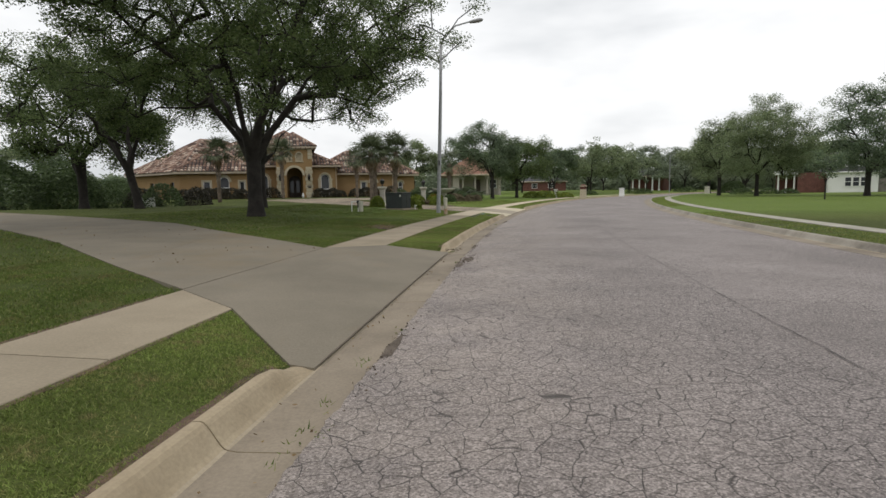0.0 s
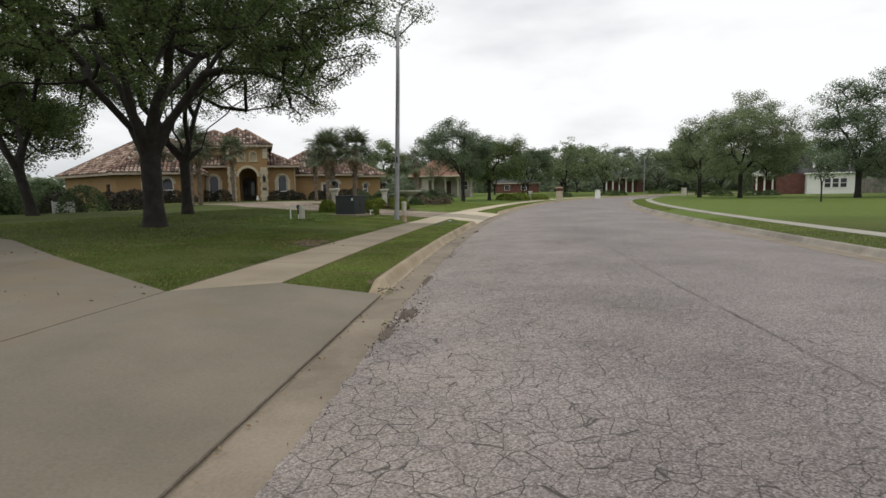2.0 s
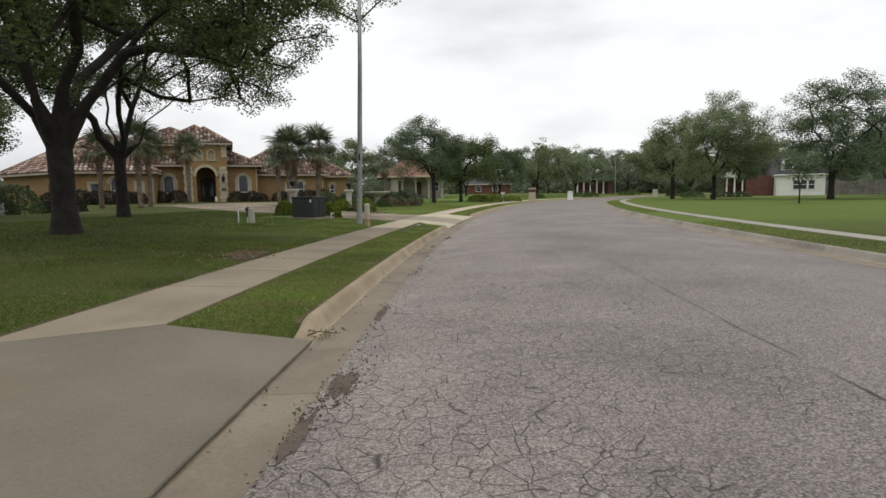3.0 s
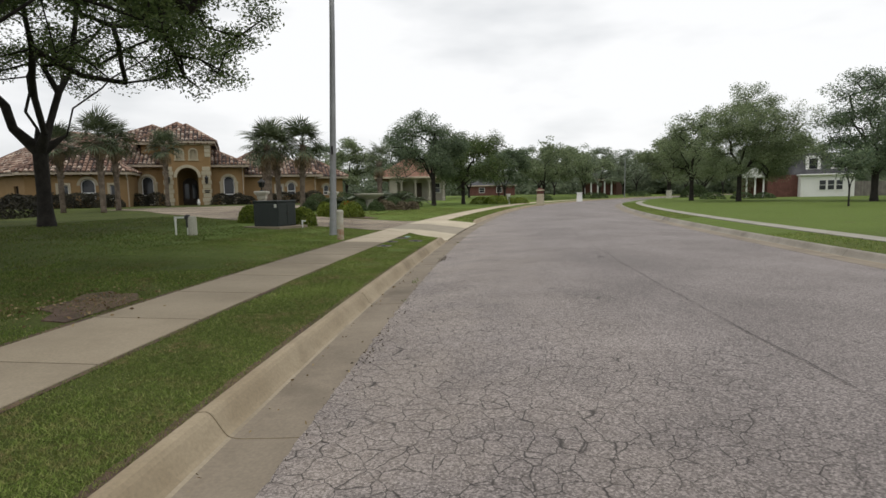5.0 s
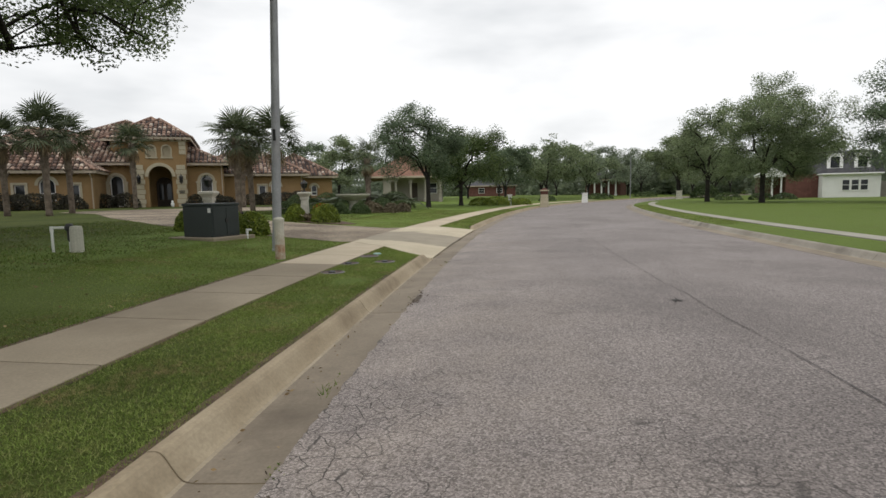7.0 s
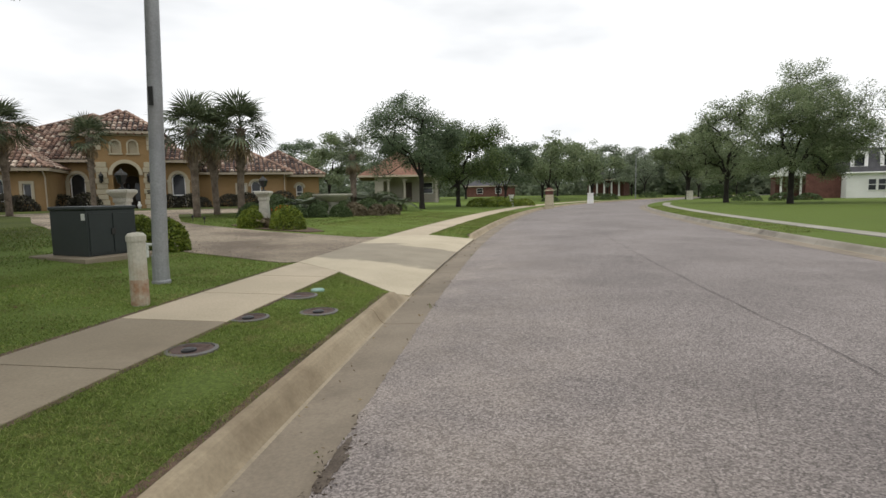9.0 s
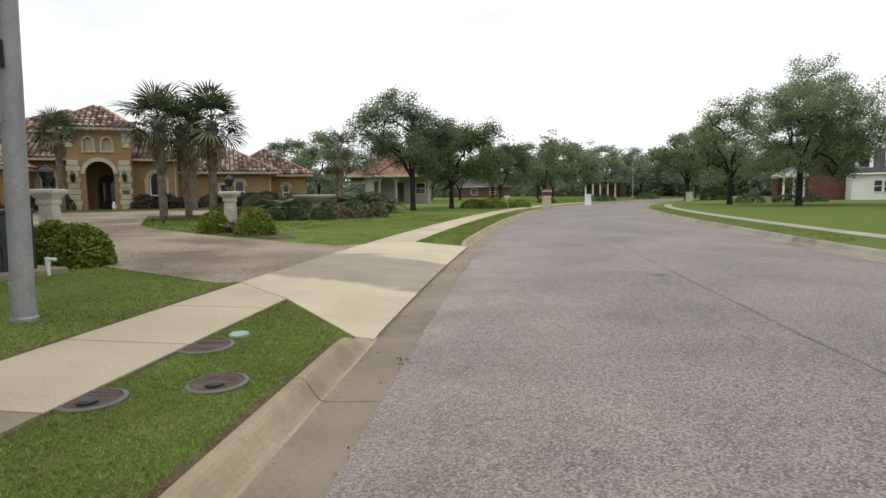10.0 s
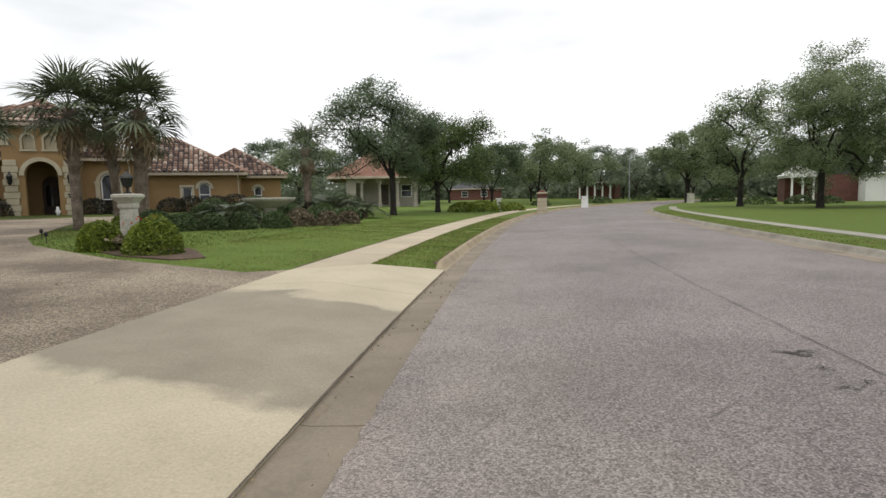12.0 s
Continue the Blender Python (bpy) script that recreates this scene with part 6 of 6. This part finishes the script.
for dx in (1.6, 4.3):
    dormer = part("dormer", box(dx - 0.8, dx + 0.8, 0.2, 3.0, 3.1, 5.2), M["white"], white_house)
    part("pane", box(dx - 0.45, dx + 0.45, 0.16, 0.19, 3.5, 4.8), M["glass"], dormer)
for k in range(3):
    column(white_house, -5.8 + 1.0 * k, 0.5, 2.6, 0.12, M["white"])
bm = bmesh.new()
add_box(bm, -6.3, -3.4, 0.2, 7.0, 2.6, 2.85)
part("porch_beam", bm, M["white"], white_house)
part("wall", box(-6.1, -3.4, 3.0, 8.0, -0.6, 2.6), M["brick"], white_house)
bm = wall_panel([(-6.5, 2.85), (-3.3, 2.85), (-4.9, 3.9)], [], 6.5, None, Matrix.Translation((0, 0.2, 0)))
part("porch_roof", bm, M["white"], white_house)

far_house = thing("house", (43.5, 140.0, 0.7), "far brick house with a row of tall white columns", "house", turn=-30)
part("wall", box(-4, 4, 1.6, 10, -0.6, 3.6), M["brick"], far_house)
for k in range(5):
    column(far_house, -3.2 + 1.6 * k, 0.3, 3.3, 0.2, M["white"])
part("porch_beam", box(-3.8, 3.8, 0.0, 0.6, 3.3, 3.6), M["white"], far_house)
hip_roof(-4.6, 4.6, -0.3, 10.6, 3.6, 0.45, far_house, False, M["dark_roof"])
brick_house = thing("house", (19.5, 152.0, 0.8), "low red brick house far down the street", "house", turn=-8)
part("wall", box(-6, 6, 0, 8, -0.6, 2.7), M["brick"], brick_house)
simple_window(brick_house, -2.5, 1.5, 0.8, 2.1, 0.0)
simple_window(brick_house, 2.0, 1.5, 0.8, 2.1, 0.0)
hip_roof(-6.5, 6.5, -0.5, 8.5, 2.7, 0.45, brick_house, False, M["dark_roof"])


def pier(x, y, label, stone, top=None):
    t = thing("mailbox_pier", (x, y, ground_z(x, y)), label, "mailbox pier", "mailbox piers", turn=-18)
    for k in range(4):
        w = 0.40 - 0.015 * k
        part("stone_course", box(-w, w, -w, w, -0.15 + 0.33 * k if k else -0.2, 0.16 + 0.33 * k, 0.02), stone, t)
    w = 0.36
    if top:
        part("mailbox_face", box(-w + 0.02, w - 0.02, -w, w, 1.15, 1.48, 0.02), top, t)
        part("cap", box(-0.42, 0.42, -0.42, 0.42, 1.48, 1.60, 0.03), stone, t)
        part("finial", square_lathe([(0.3, 1.60), (0.22, 1.72), (0.05, 1.78)]), top, t)
    else:
        part("cap", box(-0.42, 0.42, -0.42, 0.42, 1.15, 1.22, 0.02), stone, t)
    return t


pier(13.9, 69.6, "stone mailbox pier with a red brick top", M["stone"], M["brick"])
pier(23.6, 87.8, "white painted mailbox pier at the kerb", M["white"])
pier(38.8, 92.5, "grey stone mailbox pier across the street", M["pillar"])
t = thing("mailbox_pier", (10.9, 72.6, ground_z(10.9, 72.6)), "slim white post with a cap by the hedge", "post")
part("shaft", square_lathe([(0.16, -0.1), (0.16, 0.95), (0.24, 1.0), (0.24, 1.1)]), M["white"], t)
far_lamp = thing("street_lamp", (41.3, 117.0, 0.4), "tall grey street lamp far down the street", "street lamp")
part("pole", add_tube(bmesh.new(), [(0, 0, -0.3), (0, 0, 7.6)], [0.11, 0.07], 8), M["zinc"], far_lamp)
part("arm", add_tube(bmesh.new(), [(0, 0, 7.5), (1.4, -0.8, 7.9)], [0.05, 0.04], 6), M["zinc"], far_lamp)
part("lamp_head", box(1.2, 1.75, -1.05, -0.75, 7.82, 7.95, 0.04), M["zinc"], far_lamp)


# ---- grass, litter and the seams of the road ----
def in_outline(px, py, outline):
    hit = np.zeros(len(px), dtype=bool)
    for (ax, ay), (bx, by) in zip(outline, outline[1:] + outline[:1]):
        if ay == by:
            continue
        c = ((ay > py) != (by > py)) & (px < (bx - ax) * (py - ay) / (by - ay) + ax)
        hit ^= c
    return hit


DRIVES = [near1 + far1[::-1], near2 + far2[::-1]]


def blades(name, s0, s1, o0, o1, density, tall, wide, seed, label, material="blade"):
    rng = np.random.default_rng(seed)
    n = int((s1 - s0) * (o1 - o0) * density)
    s, o = rng.uniform(s0, s1, n), rng.uniform(o0, o1, n)
    # thin patches
    keep = np.array([0.80 + 1.2 * noise.noise((a * 1.3, b * 1.3, 7.0)) for a, b in zip(s, o)]) > rng.uniform(0, 1, n)
    s, o = s[keep], o[keep]
    for ap in APRONS:
        lo, hi = np.interp(o, APRON_O, ap[0][::-1]), np.interp(o, APRON_O, ap[1][::-1])
        out = ~((s > lo - 0.02) & (s < hi + 0.02) & (o > WALK_L - 0.05))
        s, o = s[out], o[out]
    x, y = street(s, o)
    out = ~(in_outline(x, y, DRIVES[0]) | in_outline(x, y, DRIVES[1]))
    for cx, cy, cr in ((0.31, 27.2, 0.2), (0.72, 26.3, 0.19), (0.06, 26.0, 0.18), (-0.06, 24.85, 0.18), (-5.1, 32.4, 1.1), (-8.9, 21.7, 0.5)):
        out &= (x - cx) ** 2 + (y - cy) ** 2 > cr * cr
    s, o, x, y = s[out], o[out], x[out], y[out]
    z = lawn_z(s, o) if o1 < 0 else np.interp(o, RIGHT_O, RIGHT_Z)
    n = len(x)
    a = rng.uniform(0, 2 * math.pi, n)
    h = tall * rng.uniform(0.5, 1.35, n)
    lean = rng.normal(size=(n, 2)) * 0.95 * h[:, None]
    p0 = np.stack((x - np.cos(a) * wide, y - np.sin(a) * wide, z - 0.004), axis=1)
    p1 = np.stack((x + np.cos(a) * wide, y + np.sin(a) * wide, z - 0.004), axis=1)
    p2 = np.stack((x + lean[:, 0], y + lean[:, 1], z + h), axis=1)
    v = np.stack((p0, p1, p2), axis=1).reshape(-1, 3)
    ob = quads_object(name, v, np.arange(n * 3).reshape(-1, 3), M[material], None)
    tagged(ob, label, "grass", kind="stuff")


# Brighter blades stand for open light, darker ones for the oaks' shade
blades("verge_grass", -1.0, 30.0, WALK_R + 0.01, BACK - 0.01, 11500, 0.019, 0.0038, 1, "mown green grass of the verge with dry patches", "blade_lit")
blades("verge_grass_far", 30.0, 60.0, WALK_R + 0.01, BACK - 0.01, 1400, 0.035, 0.009, 2, "mown green grass of the verge", "blade_lit")
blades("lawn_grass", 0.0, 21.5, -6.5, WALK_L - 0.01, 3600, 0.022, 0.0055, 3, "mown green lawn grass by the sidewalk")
blades("lawn_grass_lit", 21.5, 34.0, -6.5, WALK_L - 0.01, 2600, 0.022, 0.0065, 6, "mown green lawn grass by the utility box", "blade_lit")
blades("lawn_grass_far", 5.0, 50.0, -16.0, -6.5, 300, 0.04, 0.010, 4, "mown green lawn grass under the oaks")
for k, (w0, w1, many) in enumerate(((2.3, 3.1, 900), (3.7, 4.0, 700), (5.2, 6.1, 500), (19.3, 19.8, 700))):
    blades("gutter_weeds", w0, w1, -0.05, 0.025, many, 0.03, 0.005, 60 + k, "small green weeds in the joint of gutter and asphalt")
blades("lawn_grass_beyond", 34.0, 56.0, -7.0, WALK_L - 0.01, 900, 0.022, 0.008, 5, "brightened mown lawn grass past the drive", "blade_lit")

blades("opposite_verge_grass", 8.0, 70.0, WIDE + 0.7, WIDE + 1.93, 500, 0.03, 0.010, 7, "mown grass of the verge across the street", "blade_lit")


def seam(o, s0, s1, w, seed, wander=0.05):
    rng = np.random.default_rng(seed)
    verts, faces = [], []
    n = int((s1 - s0) / 0.12)
    for i in range(n + 1):
        s = s0 + (s1 - s0) * i / n
        oc = o + wander * noise.noise((s * 0.8, seed, 0)) + 0.012 * noise.noise((s * 6, seed, 3))
        ww = w * max(0.12, 0.55 + 0.9 * noise.noise((s * 1.7, seed, 9)))
        for d in (-ww / 2, ww / 2):
            x, y = street(s, oc + d)
            verts.append((x, y, 0.10 * (1 - ((oc - WIDE / 2) / (WIDE / 2)) ** 2) + 0.009))
    for i in range(n):
        faces.append((2 * i, 2 * i + 1, 2 * i + 3, 2 * i + 2))
    mesh_object("pavement_seam", verts, faces, M["crack"], road)


seam(3.5, -5, 70, 0.013, 1)
seam(6.4, -5, 60, 0.010, 2)


def road_z(o):
    return 0.10 * (1 - ((o - WIDE / 2) / (WIDE / 2)) ** 2)


def broken_spot(s0, o0, size, seed, arms=4):
    """A dark broken spot in the asphalt with short cracks running out of it."""
    rng = np.random.default_rng(seed)
    verts, faces = [], []
    for k in range(arms):
        a = 2 * math.pi * k / arms + rng.uniform(-0.5, 0.5)
        p = np.array((s0 + rng.normal() * size * 0.2, o0 + rng.normal() * size * 0.1))
        w = size * rng.uniform(0.05, 0.11)
        rows = []
        for i in range(7):
            side = np.array((-math.sin(a), math.cos(a)))
            ww = w * (1 - i / 6.5) * rng.uniform(0.5, 1.3)
            for d in (-ww, ww):
                q = p + side * d
                x, y = street(q[0], q[1])
                verts.append((float(x), float(y), road_z(q[1]) + 0.011))
            a += rng.normal() * 0.5
            p = p + np.array((math.cos(a), math.sin(a))) * size * rng.uniform(0.12, 0.25)
        b = len(verts) - 14
        faces += [(b + 2 * i, b + 2 * i + 1, b + 2 * i + 3, b + 2 * i + 2) for i in range(6)]
    mesh_object("broken_spot", verts, faces, M["crack"], road)


for k, (bx, by, size) in enumerate(((5.97, 30.87, 0.22), (5.88, 30.5, 0.10), (5.75, 30.1, 0.12), (5.95, 30.2, 0.08), (4.52, 22.07, 0.20))):
    bs, bo = street_of(bx, by)
    broken_spot(float(bs), float(bo), size, 500 + k)

# bare mulchy patch beside the walk
draped("mulch_patch", [(-2.72, 16.9), (-2.64, 17.5), (-2.60, 18.1), (-2.8, 18.45), (-3.05, 18.4), (-3.2, 18.6), (-3.4, 18.3), (-3.3, 17.9), (-3.45, 17.5), (-3.1, 17.3), (-3.0, 16.95)], 0.012, M["soil"], ground)

# leaves and grit in the gutter and on the walk
rng = np.random.default_rng(77)
spots = []
for k in range(420):
    s = rng.uniform(-0.5, 44)
    o = FLOW + 0.05 + abs(rng.normal()) * 0.06 if k % 3 else rng.uniform(-0.12, 0.03)
    x, y = street(s, o)
    spots.append((float(x), float(y), 0.012))
v, f = leaf_cloud(rng, spots, 1, 0.004, 0.016, 0.3)
lit = quads_object("leaf_litter", v, f, M["litter"], None)
tagged(lit, "small dry leaves and twigs in the gutter", "litter", kind="stuff")
clumps = []
for s, o in ((10.3, -0.05), (10.6, 0.04), (18.6, -0.02), (5.2, -0.03), (23.3, 0.0), (27.2, 0.0), (2.9, 0.0), (33.0, 0.0), (35.5, 0.02), (12.05, -0.42), (12.2, -0.38)):
    x, y = street(s, o)
    clumps += [(float(x) + rng.normal() * 0.05, float(y) + rng.normal() * 0.09, 0.012) for _ in range(14)]
v, f = leaf_cloud(rng, clumps, 2, 0.008, 0.012, 0.5)
wd_ob = quads_object("gutter_weeds", v, f, M["blade"], None)
tagged(wd_ob, "tufts of weeds along the gutter's edge", "weeds", kind="stuff")

# leaves dropped on the lawn, the walk and the first drive
spots = []
for k in range(320):
    s, o = rng.uniform(8, 34), -abs(rng.normal()) * 4 - 3.1
    x, y = street(s, o)
    spots.append((float(x), float(y), ground_z(float(x), float(y)) + 0.035))
for k in range(220):
    x, y = -3.1 + rng.normal() * 0.33, 17.8 + rng.normal() * 0.55
    spots.append((x, y, ground_z(x, y) + 0.03))
v, f = leaf_cloud(rng, spots, 1, 0.002, 0.022, 0.2)
dl = quads_object("dropped_leaves", v, f, M["litter"], None)
tagged(dl, "scattered dry leaves on the lawn and the walk", "litter", kind="stuff")


sprig = thing("fallen_sprig", (*at_street(12.05, -0.40), 0.012), "small fallen dry sprig in the gutter", "twig")
part("twig", add_tube(bmesh.new(), [(-0.14, -0.02, 0.02), (-0.03, 0.01, 0.05), (0.08, -0.02, 0.04), (0.17, 0.03, 0.02)], [0.006, 0.005, 0.004, 0.002], 5), M["bark"], sprig)
v, f = leaf_cloud(rng, [(-0.1 + 0.05 * k, 0.03 * (-1) ** k, 0.05) for k in range(7)], 4, 0.02, 0.022, 0.6)
quads_object("leaves", v, f, M["leaf_dry"], sprig)


def board_fence(x, y, turn, count):
    t = thing("board_fence", (x, y, ground_z(x, y)), "weathered grey board fence beside the white house", "fence", turn=turn)
    first = part("board", box(-0.07, 0.07, -0.012, 0.012, -0.1, 1.8), M["fence"], t)
    for k in range(1, count):
        ob = new("board", first.data)
        ob.parent, ob.location = t, (0.15 * k, 0, 0.02 * math.sin(k * 1.7))
    for z in (0.35, 1.4):
        part("rail", box(-0.07, 0.15 * count, 0.014, 0.06, z, z + 0.09), M["fence"], t)


board_fence(54.2, 76.0, -28, 90)

# crumbled asphalt along the gutter
chips = []
for s0, spread_s, o0, spread_o, many in ((10.75, 0.45, 0.12, 0.10, 260), (9.9, 0.4, 0.02, 0.04, 90), (13.0, 0.6, 0.02, 0.04, 80), (23.2, 0.4, 0.02, 0.05, 80), (4.6, 0.6, 0.02, 0.04, 90), (16.5, 1.0, 0.05, 0.06, 120)):
    for _ in range(many):
        x, y = street(s0 + rng.normal() * spread_s, max(-0.05, o0 + rng.normal() * spread_o))
        chips.append((float(x), float(y), 0.022))
v, f = leaf_cloud(rng, chips, 1, 0.003, 0.014, 0.3)
cr = quads_object("asphalt_crumbs", v, f, M["dirt"], None)
tagged(cr, "dark crumbled asphalt and grit along the gutter", "gravel", kind="stuff")
